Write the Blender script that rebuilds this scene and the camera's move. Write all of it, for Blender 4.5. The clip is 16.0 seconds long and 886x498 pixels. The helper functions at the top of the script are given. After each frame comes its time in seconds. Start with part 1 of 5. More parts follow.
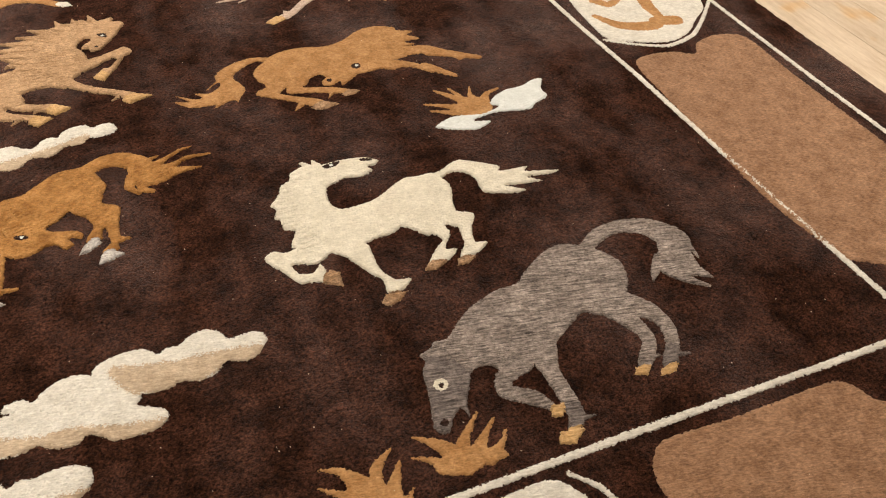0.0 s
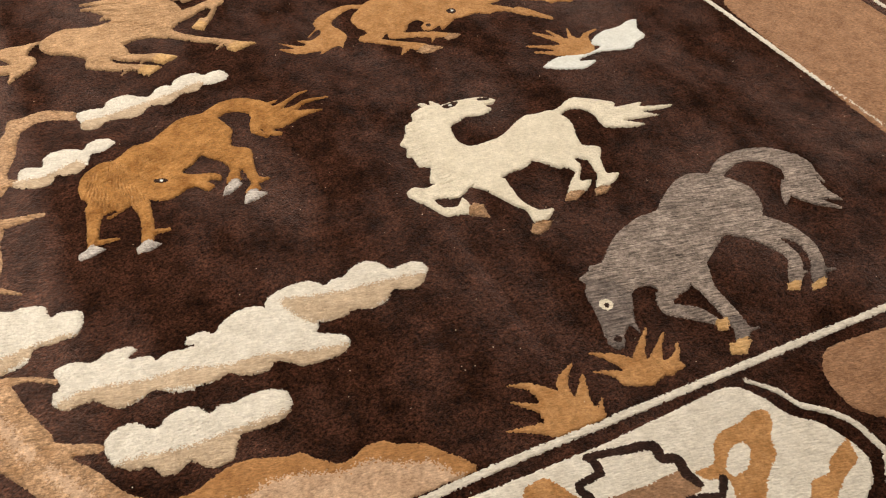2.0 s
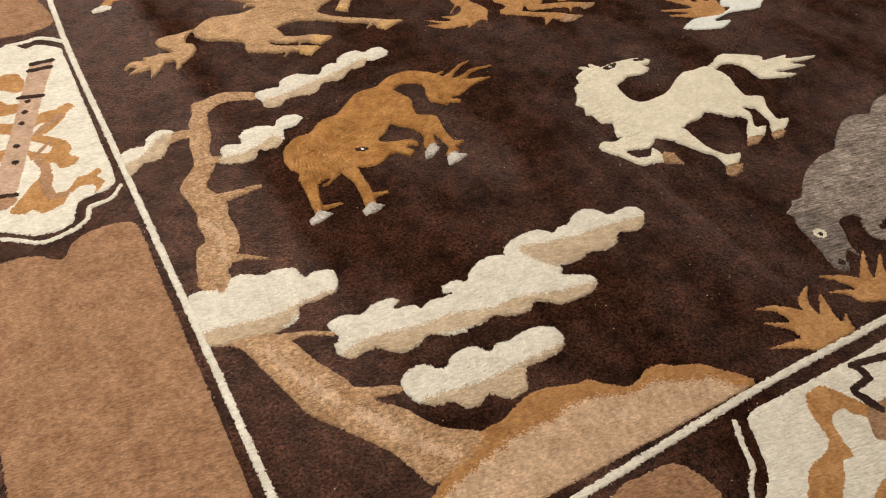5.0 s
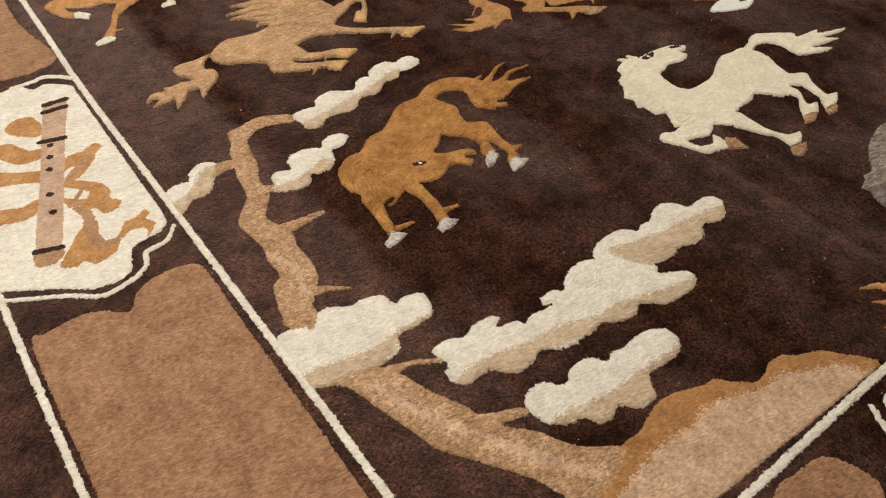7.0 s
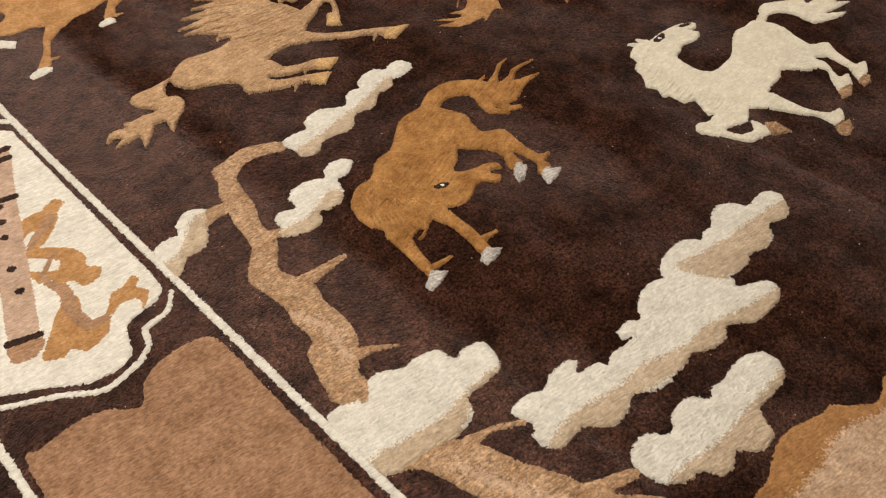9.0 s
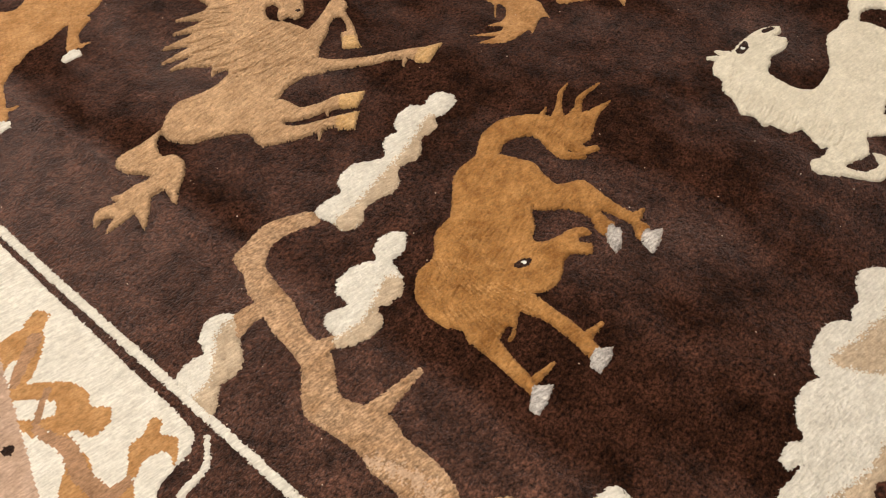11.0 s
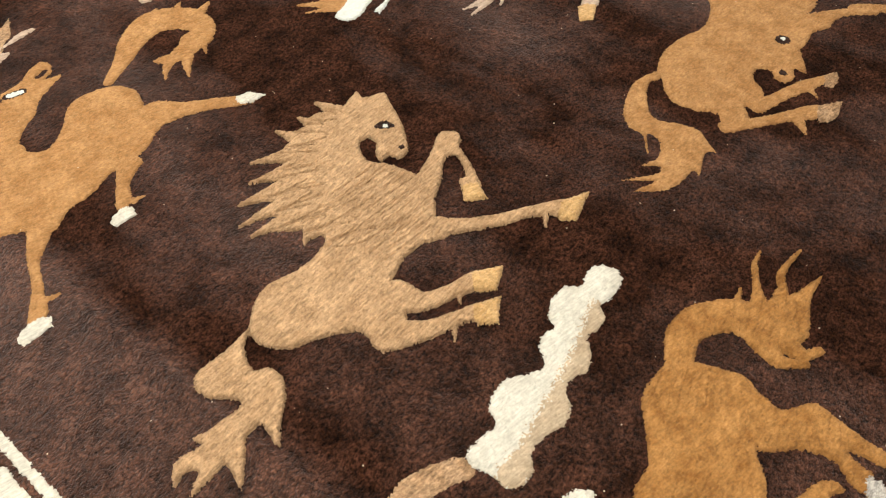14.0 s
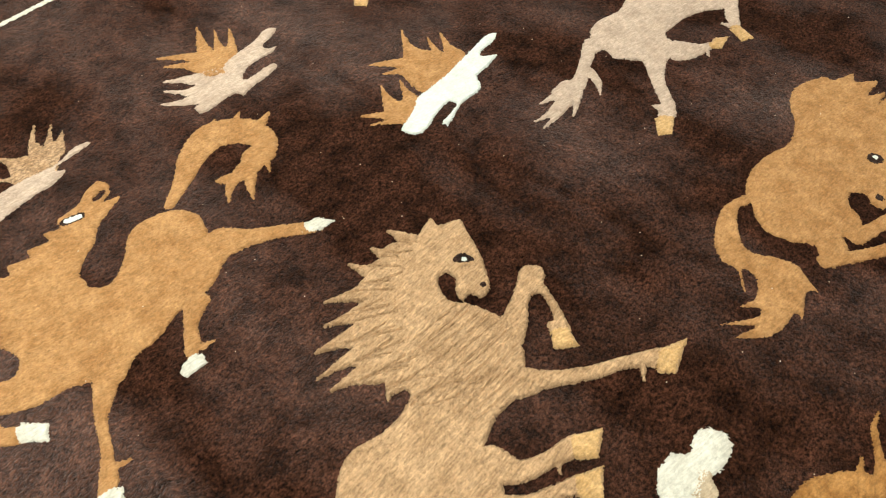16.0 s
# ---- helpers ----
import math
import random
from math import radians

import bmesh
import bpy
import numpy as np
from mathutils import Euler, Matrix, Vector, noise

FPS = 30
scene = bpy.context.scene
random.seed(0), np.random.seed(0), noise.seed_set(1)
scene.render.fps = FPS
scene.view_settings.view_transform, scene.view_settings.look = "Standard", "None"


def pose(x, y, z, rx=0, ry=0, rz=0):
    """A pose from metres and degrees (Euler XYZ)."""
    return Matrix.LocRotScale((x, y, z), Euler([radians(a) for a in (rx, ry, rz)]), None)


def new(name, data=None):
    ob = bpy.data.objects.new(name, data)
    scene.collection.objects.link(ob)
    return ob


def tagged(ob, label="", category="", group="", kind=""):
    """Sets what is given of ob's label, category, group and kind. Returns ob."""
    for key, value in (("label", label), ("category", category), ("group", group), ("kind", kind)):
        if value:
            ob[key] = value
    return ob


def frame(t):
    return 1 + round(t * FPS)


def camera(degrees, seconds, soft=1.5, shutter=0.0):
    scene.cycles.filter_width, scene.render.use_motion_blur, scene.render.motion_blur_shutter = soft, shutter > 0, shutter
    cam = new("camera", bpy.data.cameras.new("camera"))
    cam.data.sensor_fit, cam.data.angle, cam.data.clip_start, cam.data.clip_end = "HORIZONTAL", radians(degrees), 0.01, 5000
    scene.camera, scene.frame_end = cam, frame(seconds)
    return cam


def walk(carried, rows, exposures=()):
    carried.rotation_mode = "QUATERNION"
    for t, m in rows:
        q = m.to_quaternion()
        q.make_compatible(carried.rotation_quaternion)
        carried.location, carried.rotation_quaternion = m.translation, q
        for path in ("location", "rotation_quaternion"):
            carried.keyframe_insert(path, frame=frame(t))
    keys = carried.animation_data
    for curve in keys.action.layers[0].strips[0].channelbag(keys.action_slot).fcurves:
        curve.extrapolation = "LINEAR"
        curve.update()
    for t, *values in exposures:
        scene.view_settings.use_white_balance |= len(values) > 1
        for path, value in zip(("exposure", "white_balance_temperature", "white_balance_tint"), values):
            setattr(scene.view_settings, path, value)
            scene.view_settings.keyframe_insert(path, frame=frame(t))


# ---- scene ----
# ---- camera ----
cam = camera(58.0, 16.0, soft=1.1)
PATH = [
    (0, (1.0884, -0.7534, 1.5832, 45.420, -0.457, -21.922)),
    (0.5, (0.9538, -0.8091, 1.5801, 44.593, -0.488, -22.942)),
    (1, (0.8256, -0.8482, 1.5658, 43.994, -0.527, -23.560)),
    (1.5, (0.7049, -0.7949, 1.5640, 43.680, -0.651, -24.045)),
    (2, (0.6149, -0.6835, 1.5324, 43.663, -0.664, -24.435)),
    (2.5, (0.4911, -0.6538, 1.5335, 43.758, -0.566, -24.918)),
    (3, (0.3263, -0.7070, 1.5650, 43.745, -0.368, -25.433)),
    (3.5, (0.2011, -0.7506, 1.5765, 43.767, -0.238, -26.096)),
    (4, (0.1484, -0.6704, 1.5471, 43.852, -0.239, -26.846)),
    (4.5, (0.0816, -0.5571, 1.5037, 44.022, -0.159, -27.705)),
    (5, (-0.0671, -0.5411, 1.5004, 44.091, 0.017, -28.787)),
    (5.2, (-0.1320, -0.5529, 1.4999, 44.240, 0.185, -29.193)),
    (7.5, (-0.3476, -0.1836, 1.4443, 44.084, 1.337, -37.893)),
    (8, (-0.3844, -0.0959, 1.4166, 44.023, 1.352, -40.265)),
    (10.5, (-0.2667, 0.4977, 1.3343, 38.939, 1.313, -47.658)),
    (11, (-0.2135, 0.6332, 1.3037, 38.520, 1.293, -48.638)),
    (11.5, (-0.1440, 0.7627, 1.2788, 38.284, 1.211, -49.237)),
    (12, (-0.1248, 0.8699, 1.2668, 38.253, 1.232, -49.439)),
    (12.5, (-0.1086, 0.9735, 1.2468, 38.319, 1.314, -49.502)),
    (13, (-0.0930, 1.0553, 1.2217, 38.387, 1.458, -49.489)),
    (13.5, (-0.0691, 1.1466, 1.2168, 38.519, 1.645, -49.483)),
    (14, (0.0134, 1.2511, 1.2324, 39.041, 1.703, -49.573)),
    (14.5, (0.0677, 1.3102, 1.2558, 39.733, 1.882, -49.499)),
    (15, (0.0660, 1.3835, 1.2961, 39.777, 1.772, -49.528)),
    (15.5, (0.0628, 1.4605, 1.3203, 40.189, 2.080, -49.259)),
    (16, (0.1054, 1.5330, 1.3276, 40.459, 2.137, -49.293)),
]
walk(cam, [(t, pose(*p)) for t, p in PATH], exposures=[(0.0, 0.12, 6520, 10), (2.5, 0.08, 6500, 10), (5.0, -0.08, 6440, 8), (8.0, -0.19, 6400, 9), (10.5, -0.12, 6400, 10), (12.0, 0.0, 6380, 10), (13.5, 0.16, 6280, 6), (14.5, 0.28, 6080, 0), (16.0, 0.32, 5920, -5)])

# ---- world and lamps ----
world = bpy.data.worlds.new("room_dusk")
world.use_nodes = True
world.node_tree.nodes["Background"].inputs[0].default_value = (0.9, 0.8, 0.7, 1)
world.node_tree.nodes["Background"].inputs[1].default_value = 0.05
scene.world = world

FLOOR_Z = 0.0
PILE = 0.020          # top of the ground pile above the floor
ROOM = (-3.2, 6.0, -3.4, 7.2, 2.9)   # x0, x1, y0, y1, height
LAMPS = [(-0.5, 0.9), (4.3, 0.6), (-0.5, 4.0), (2.4, 4.3)]
LAMP_W = 76


def lamp(x, y):
    data = bpy.data.lights.new("ceiling_lamp", "AREA")
    data.shape, data.size, data.size_y = "RECTANGLE", 1.1, 0.5
    data.energy, data.color = LAMP_W, (1.0, 0.90, 0.79)
    ob = new("ceiling_lamp_light", data)
    ob.matrix_world = pose(x, y, ROOM[4] - 0.09, 0, 0, 0)
    return ob


for lx, ly in LAMPS:
    lamp(lx, ly)


# ---- materials ----
def nodes_of(name):
    m = bpy.data.materials.new(name)
    m.use_nodes = True
    t = m.node_tree
    return m, t, t.nodes["Principled BSDF"], (lambda kind: t.nodes.new(kind)), t.links.new


def noise_node(add, link, vec, scale, detail=3.0, rough=0.6):
    n = add("ShaderNodeTexNoise")
    n.inputs["Scale"].default_value, n.inputs["Detail"].default_value = scale, detail
    n.inputs["Roughness"].default_value = rough
    link(vec, n.inputs["Vector"])
    return n.outputs["Fac"]


def ramp_node(add, link, fac, a, b, lo, hi):
    r = add("ShaderNodeValToRGB")
    r.color_ramp.elements[0].position, r.color_ramp.elements[1].position = lo, hi
    r.color_ramp.elements[0].color, r.color_ramp.elements[1].color = (*a, 1), (*b, 1)
    link(fac, r.inputs["Fac"])
    return r.outputs["Color"]


def mixed(add, link, kind, fac, a, b):
    m = add("ShaderNodeMix")
    m.data_type, m.blend_type = "RGBA", kind
    m.inputs[0].default_value = fac
    for src, sock in ((a, m.inputs[6]), (b, m.inputs[7])):
        link(src, sock)
    return m.outputs[2]


def yarn(name, dark, light, sheen=0.25, tint=(0.9, 0.75, 0.7), lint=0.0, grain=0.55, bump=0.7, comb=-0.2, pull=2.8, clump=0.4, brushed=0.0, blotch=22.0, fine=95.0, gloss=0.1):
    """Cut wool pile: mottled by the lay of the pile, streaked by the rows of tufts, with stray lint; shade between the
    tufts is in the colour.
    brushed: how far the nap varies where it has been stroked another way, above all along the old west fold; its mauve
    sheen is partly painted into the colour."""
    m, t, bsdf, add, link = nodes_of(name)
    coord = add("ShaderNodeTexCoord").outputs["Object"]
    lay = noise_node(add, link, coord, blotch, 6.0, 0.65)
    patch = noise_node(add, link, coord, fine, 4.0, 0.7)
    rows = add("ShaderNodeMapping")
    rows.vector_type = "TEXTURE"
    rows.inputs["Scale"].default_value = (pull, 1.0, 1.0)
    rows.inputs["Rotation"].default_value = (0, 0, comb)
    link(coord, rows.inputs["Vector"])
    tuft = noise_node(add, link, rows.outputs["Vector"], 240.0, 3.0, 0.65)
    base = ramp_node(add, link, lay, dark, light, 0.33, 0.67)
    # low spots darker, tuft tips lighter: the pile's self-shading put into the colour
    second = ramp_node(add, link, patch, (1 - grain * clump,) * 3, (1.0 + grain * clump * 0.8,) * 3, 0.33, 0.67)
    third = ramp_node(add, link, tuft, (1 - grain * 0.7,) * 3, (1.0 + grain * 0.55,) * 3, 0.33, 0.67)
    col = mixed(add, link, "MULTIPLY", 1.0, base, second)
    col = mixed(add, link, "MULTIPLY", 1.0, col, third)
    bsdf.inputs["Sheen Weight"].default_value = sheen
    if brushed:
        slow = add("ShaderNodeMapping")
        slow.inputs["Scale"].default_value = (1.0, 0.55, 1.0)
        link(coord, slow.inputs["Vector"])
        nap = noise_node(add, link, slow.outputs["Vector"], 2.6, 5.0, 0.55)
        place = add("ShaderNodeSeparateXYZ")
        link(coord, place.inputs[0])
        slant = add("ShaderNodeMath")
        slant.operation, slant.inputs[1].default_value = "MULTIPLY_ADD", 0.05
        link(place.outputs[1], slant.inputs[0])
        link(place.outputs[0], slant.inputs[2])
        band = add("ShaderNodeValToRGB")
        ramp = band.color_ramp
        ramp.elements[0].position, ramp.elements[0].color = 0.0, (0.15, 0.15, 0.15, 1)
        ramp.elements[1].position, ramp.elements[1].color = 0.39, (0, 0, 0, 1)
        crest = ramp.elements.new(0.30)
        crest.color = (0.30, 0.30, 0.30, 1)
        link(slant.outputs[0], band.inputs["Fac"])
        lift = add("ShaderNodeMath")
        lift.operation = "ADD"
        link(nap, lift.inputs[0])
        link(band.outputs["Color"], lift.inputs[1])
        weight = add("ShaderNodeMapRange")
        weight.inputs["From Min"].default_value, weight.inputs["From Max"].default_value = 0.43, 0.74
        weight.inputs["To Min"].default_value, weight.inputs["To Max"].default_value = sheen * 0.15, sheen + brushed
        link(lift.outputs[0], weight.inputs["Value"])
        link(weight.outputs[0], bsdf.inputs["Sheen Weight"])
        # the paler mauve factor paints the stroked nap's sheen into the base colour
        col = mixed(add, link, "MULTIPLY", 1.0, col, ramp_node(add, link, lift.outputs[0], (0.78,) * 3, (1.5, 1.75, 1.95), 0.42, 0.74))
    if lint:
        specks = add("ShaderNodeTexVoronoi")
        specks.inputs["Scale"].default_value = 34.0
        link(coord, specks.inputs["Vector"])
        near = add("ShaderNodeMath")
        near.operation, near.inputs[1].default_value = "LESS_THAN", lint
        link(specks.outputs["Distance"], near.inputs[0])
        some = add("ShaderNodeSeparateColor")
        link(specks.outputs["Color"], some.inputs[0])
        few = add("ShaderNodeMath")
        few.operation, few.inputs[1].default_value = "GREATER_THAN", 0.72
        link(some.outputs[0], few.inputs[0])
        both = add("ShaderNodeMath")
        both.operation = "MULTIPLY"
        link(near.outputs[0], both.inputs[0])
        link(few.outputs[0], both.inputs[1])
        mix = add("ShaderNodeMix")
        mix.data_type = "RGBA"
        link(both.outputs[0], mix.inputs[0])
        link(col, mix.inputs[6])
        mix.inputs[7].default_value = (0.72, 0.62, 0.5, 1)
        col = mix.outputs[2]
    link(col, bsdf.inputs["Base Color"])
    bsdf.inputs["Roughness"].default_value = 0.95
    bsdf.inputs["Specular IOR Level"].default_value = gloss
    bsdf.inputs["Sheen Roughness"].default_value = 0.45
    bsdf.inputs["Sheen Tint"].default_value = (*tint, 1)
    total = add("ShaderNodeMath")
    total.operation = "ADD"
    link(tuft, total.inputs[0])
    link(patch, total.inputs[1])
    height = total.outputs[0]
    b = add("ShaderNodeBump")
    b.inputs["Strength"].default_value, b.inputs["Distance"].default_value = bump, 0.005
    link(height, b.inputs["Height"])
    link(b.outputs["Normal"], bsdf.inputs["Normal"])
    return m


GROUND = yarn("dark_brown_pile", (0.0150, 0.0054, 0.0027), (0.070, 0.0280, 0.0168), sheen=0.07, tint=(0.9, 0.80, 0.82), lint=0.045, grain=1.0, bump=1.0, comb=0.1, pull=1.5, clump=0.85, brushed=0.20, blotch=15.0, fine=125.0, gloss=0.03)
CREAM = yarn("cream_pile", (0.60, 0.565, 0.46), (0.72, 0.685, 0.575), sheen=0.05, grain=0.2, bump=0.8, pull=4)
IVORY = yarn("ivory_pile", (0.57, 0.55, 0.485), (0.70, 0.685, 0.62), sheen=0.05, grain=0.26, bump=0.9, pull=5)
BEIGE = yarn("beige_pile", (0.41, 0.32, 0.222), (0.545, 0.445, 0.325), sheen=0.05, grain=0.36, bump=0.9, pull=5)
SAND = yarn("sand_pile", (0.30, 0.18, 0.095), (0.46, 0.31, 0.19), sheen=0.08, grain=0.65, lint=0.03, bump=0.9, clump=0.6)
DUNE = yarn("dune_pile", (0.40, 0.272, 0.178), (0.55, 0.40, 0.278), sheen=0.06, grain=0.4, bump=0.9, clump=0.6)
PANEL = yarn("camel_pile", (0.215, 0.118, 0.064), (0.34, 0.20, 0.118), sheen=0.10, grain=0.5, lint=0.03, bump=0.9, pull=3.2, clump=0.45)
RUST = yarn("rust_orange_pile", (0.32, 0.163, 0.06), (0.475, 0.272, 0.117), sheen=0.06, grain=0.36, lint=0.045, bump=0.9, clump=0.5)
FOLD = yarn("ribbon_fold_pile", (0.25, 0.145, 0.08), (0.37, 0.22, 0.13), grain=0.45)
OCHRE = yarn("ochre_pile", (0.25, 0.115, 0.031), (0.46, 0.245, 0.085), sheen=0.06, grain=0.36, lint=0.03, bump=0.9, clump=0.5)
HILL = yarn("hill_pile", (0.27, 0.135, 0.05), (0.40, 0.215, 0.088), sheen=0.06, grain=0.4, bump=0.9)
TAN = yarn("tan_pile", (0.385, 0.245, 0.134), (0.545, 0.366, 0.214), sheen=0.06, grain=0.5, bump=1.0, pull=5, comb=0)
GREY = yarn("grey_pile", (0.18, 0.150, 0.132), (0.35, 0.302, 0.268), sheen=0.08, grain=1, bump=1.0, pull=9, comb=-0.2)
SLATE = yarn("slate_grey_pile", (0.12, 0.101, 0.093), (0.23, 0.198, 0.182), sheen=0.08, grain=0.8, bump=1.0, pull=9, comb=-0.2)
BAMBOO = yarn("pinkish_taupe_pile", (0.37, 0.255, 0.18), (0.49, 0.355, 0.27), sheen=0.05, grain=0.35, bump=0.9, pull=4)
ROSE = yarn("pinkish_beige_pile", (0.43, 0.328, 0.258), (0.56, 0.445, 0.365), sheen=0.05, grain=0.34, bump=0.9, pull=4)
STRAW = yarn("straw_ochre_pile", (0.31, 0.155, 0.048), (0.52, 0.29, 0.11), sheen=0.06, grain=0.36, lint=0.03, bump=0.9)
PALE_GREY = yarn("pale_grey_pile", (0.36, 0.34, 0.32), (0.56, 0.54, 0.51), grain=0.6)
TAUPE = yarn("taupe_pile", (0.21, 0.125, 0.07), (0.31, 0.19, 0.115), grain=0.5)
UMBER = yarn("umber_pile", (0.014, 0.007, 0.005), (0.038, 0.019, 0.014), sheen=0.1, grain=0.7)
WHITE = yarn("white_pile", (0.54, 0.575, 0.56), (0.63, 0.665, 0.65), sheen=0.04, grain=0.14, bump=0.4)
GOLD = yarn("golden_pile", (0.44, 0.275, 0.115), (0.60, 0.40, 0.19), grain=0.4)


def plain(name, colour, rough=0.8, relief=0.15, size=30.0):
    m, t, bsdf, add, link = nodes_of(name)
    coord = add("ShaderNodeTexCoord").outputs["Object"]
    big = noise_node(add, link, coord, 1.5, 3.0)
    link(ramp_node(add, link, big, tuple(c * 0.93 for c in colour), colour, 0.3, 0.7), bsdf.inputs["Base Color"])
    bsdf.inputs["Roughness"].default_value = rough
    b = add("ShaderNodeBump")
    b.inputs["Strength"].default_value, b.inputs["Distance"].default_value = relief, 0.002
    link(noise_node(add, link, coord, size, 4.0), b.inputs["Height"])
    link(b.outputs["Normal"], bsdf.inputs["Normal"])
    return m


def wood():
    m, t, bsdf, add, link = nodes_of("pale_oak")
    coord = add("ShaderNodeTexCoord").outputs["Object"]
    info = add("ShaderNodeObjectInfo").outputs["Random"]
    shift = add("ShaderNodeVectorMath")
    shift.operation = "MULTIPLY_ADD"
    link(info, shift.inputs[0])
    shift.inputs[1].default_value = (37.0, 61.0, 5.0)
    link(coord, shift.inputs[2])
    stretch = add("ShaderNodeMapping")
    stretch.inputs["Scale"].default_value = (9.0, 0.9, 1.0)
    link(shift.outputs[0], stretch.inputs["Vector"])
    grain = noise_node(add, link, stretch.outputs["Vector"], 5.0, 6.0, 0.65)
    fine = noise_node(add, link, stretch.outputs["Vector"], 40.0, 3.0, 0.6)
    base = ramp_node(add, link, grain, (0.48, 0.385, 0.28), (0.70, 0.61, 0.49), 0.3, 0.7)
    own = ramp_node(add, link, info, (0.82, 0.8, 0.77), (1.08, 1.06, 1.04), 0.0, 1.0)
    col = mixed(add, link, "MULTIPLY", 1.0, base, own)
    col = mixed(add, link, "MULTIPLY", 1.0, col, ramp_node(add, link, fine, (0.86,) * 3, (1.04,) * 3, 0.3, 0.7))
    knots = noise_node(add, link, shift.outputs[0], 4.5, 2.0)
    amber = ramp_node(add, link, knots, (1, 1, 1), (1.0, 0.72, 0.34), 0.60, 0.74)
    col = mixed(add, link, "MULTIPLY", 1.0, col, amber)
    link(col, bsdf.inputs["Base Color"])
    bsdf.inputs["Roughness"].default_value = 0.32
    b = add("ShaderNodeBump")
    b.inputs["Strength"].default_value, b.inputs["Distance"].default_value = 0.2, 0.001
    link(fine, b.inputs["Height"])
    link(b.outputs["Normal"], bsdf.inputs["Normal"])
    return m


OAK = wood()
PLASTER = plain("warm_white_plaster", (0.78, 0.73, 0.66))
SCREED = plain("dark_joint", (0.10, 0.065, 0.04))
LAMP_FRAME = plain("white_lamp_frame", (0.8, 0.8, 0.78), 0.4)


def glowing(name, colour, strength):
    m, t, bsdf, add, link = nodes_of(name)
    bsdf.inputs["Base Color"].default_value = (0.9, 0.9, 0.9, 1)
    bsdf.inputs["Emission Color"].default_value = (*colour, 1)
    bsdf.inputs["Emission Strength"].default_value = strength
    return m


DIFFUSER = glowing("lamp_diffuser", (1.0, 0.90, 0.79), 4.0)


# ---- helpers for parts ----
def part(name, bm, material, parent=None, label=""):
    me = bpy.data.meshes.new(name)
    bm.to_mesh(me)
    bm.free()
    me.materials.append(material)
    ob = new(name, me)
    if parent is not None:
        ob.parent = parent
    return tagged(ob, label)


def box(x0, x1, y0, y1, z0, z1, bevel=0.0):
    bm = bmesh.new()
    bmesh.ops.create_cube(bm, size=1.0)
    for v in bm.verts:
        v.co = Vector((x0 + (v.co.x + 0.5) * (x1 - x0), y0 + (v.co.y + 0.5) * (y1 - y0), z0 + (v.co.z + 0.5) * (z1 - z0)))
    if bevel:
        bmesh.ops.bevel(bm, geom=bm.edges[:], offset=bevel, segments=2, affect="EDGES", profile=0.7)
    return bm


# ---- the room ----
X0, X1, Y0, Y1, HIGH = ROOM
floor = tagged(part("floor", box(X0, X1, Y0, Y1, -0.12, -0.012), SCREED), "pale oak plank floor with thin dark joints", "floor", kind="structure")
for name, b in (("wall_north", (X0, X1, Y1, Y1 + 0.15)), ("wall_south", (X0, X1, Y0 - 0.15, Y0)),
                ("wall_west", (X0 - 0.15, X0, Y0 - 0.15, Y1 + 0.15)), ("wall_east", (X1, X1 + 0.15, Y0 - 0.15, Y1 + 0.15))):
    tagged(part(name, box(*b, -0.12, HIGH), PLASTER), "plain warm white plastered wall of the room", "wall", kind="structure")
tagged(part("ceiling", box(X0 - 0.15, X1 + 0.15, Y0 - 0.15, Y1 + 0.15, HIGH, HIGH + 0.15), PLASTER), "plain warm white plastered ceiling", "ceiling", kind="structure")


def ceiling_lamp(x, y):
    top = new("ceiling_light")
    top.location = (x, y, HIGH)
    for n, b in (("frame", (-0.62, 0.62, -0.32, -0.27)), ("frame", (-0.62, 0.62, 0.27, 0.32)), ("frame", (-0.62, -0.57, -0.27, 0.27)), ("frame", (0.57, 0.62, -0.27, 0.27))):
        part(n, box(*b, -0.07, 0.0, 0.004), LAMP_FRAME, top)
    part("diffuser", box(-0.57, 0.57, -0.27, 0.27, -0.03, 0.0), DIFFUSER, top, "glowing warm white diffuser")
    return tagged(top, "white framed rectangular ceiling light, switched on", "ceiling light", "lights in the ceiling")


for lx, ly in LAMPS:
    ceiling_lamp(lx, ly)


# ---- the rug ----
rng = np.random.default_rng(7)
rug = new("rug")
tagged(rug, "large dark brown wool rug with carved horses and clouds", "rug")
WEST, EAST, SOUTH, NORTH = -0.66, 3.44, -0.66, 4.58
FOLDS = [(0.268, 0.007, 0.018), (1.262, -0.006, 0.020), (2.25, 0.003, 0.025)]   # old fold lines: x, height, width


def swell(x, y):
    """The slow waves of the rug on its floor."""
    z = 0.0016 * np.sin(2.1 * x + 1.3 * y + 0.4) + 0.0012 * np.sin(3.7 * y - 1.9 * x) + 0.0008 * np.sin(7.3 * x + 5.1 * y)
    for at, high, wide in FOLDS:
        off = x - at + 0.048 * (y - 1.2) - 0.008 * np.sin(2.3 * y + at)
        z = z + high * (0.7 + 0.3 * np.sin(3.1 * y + 5 * at)) * np.exp(-(off / wide) ** 2)
    return z


def rough_noise(x, y):
    """A short, uneven ripple, for pile edges that are never quite straight."""
    warp = 0.004 * np.sin(90 * x - 70 * y)
    x, y = x + warp, y - warp
    return (np.sin(310 * x + 170 * y) + np.sin(-190 * x + 350 * y + 1.0) + np.sin(730 * x - 320 * y + 2.0) + np.sin(480 * x + 860 * y)) / 3


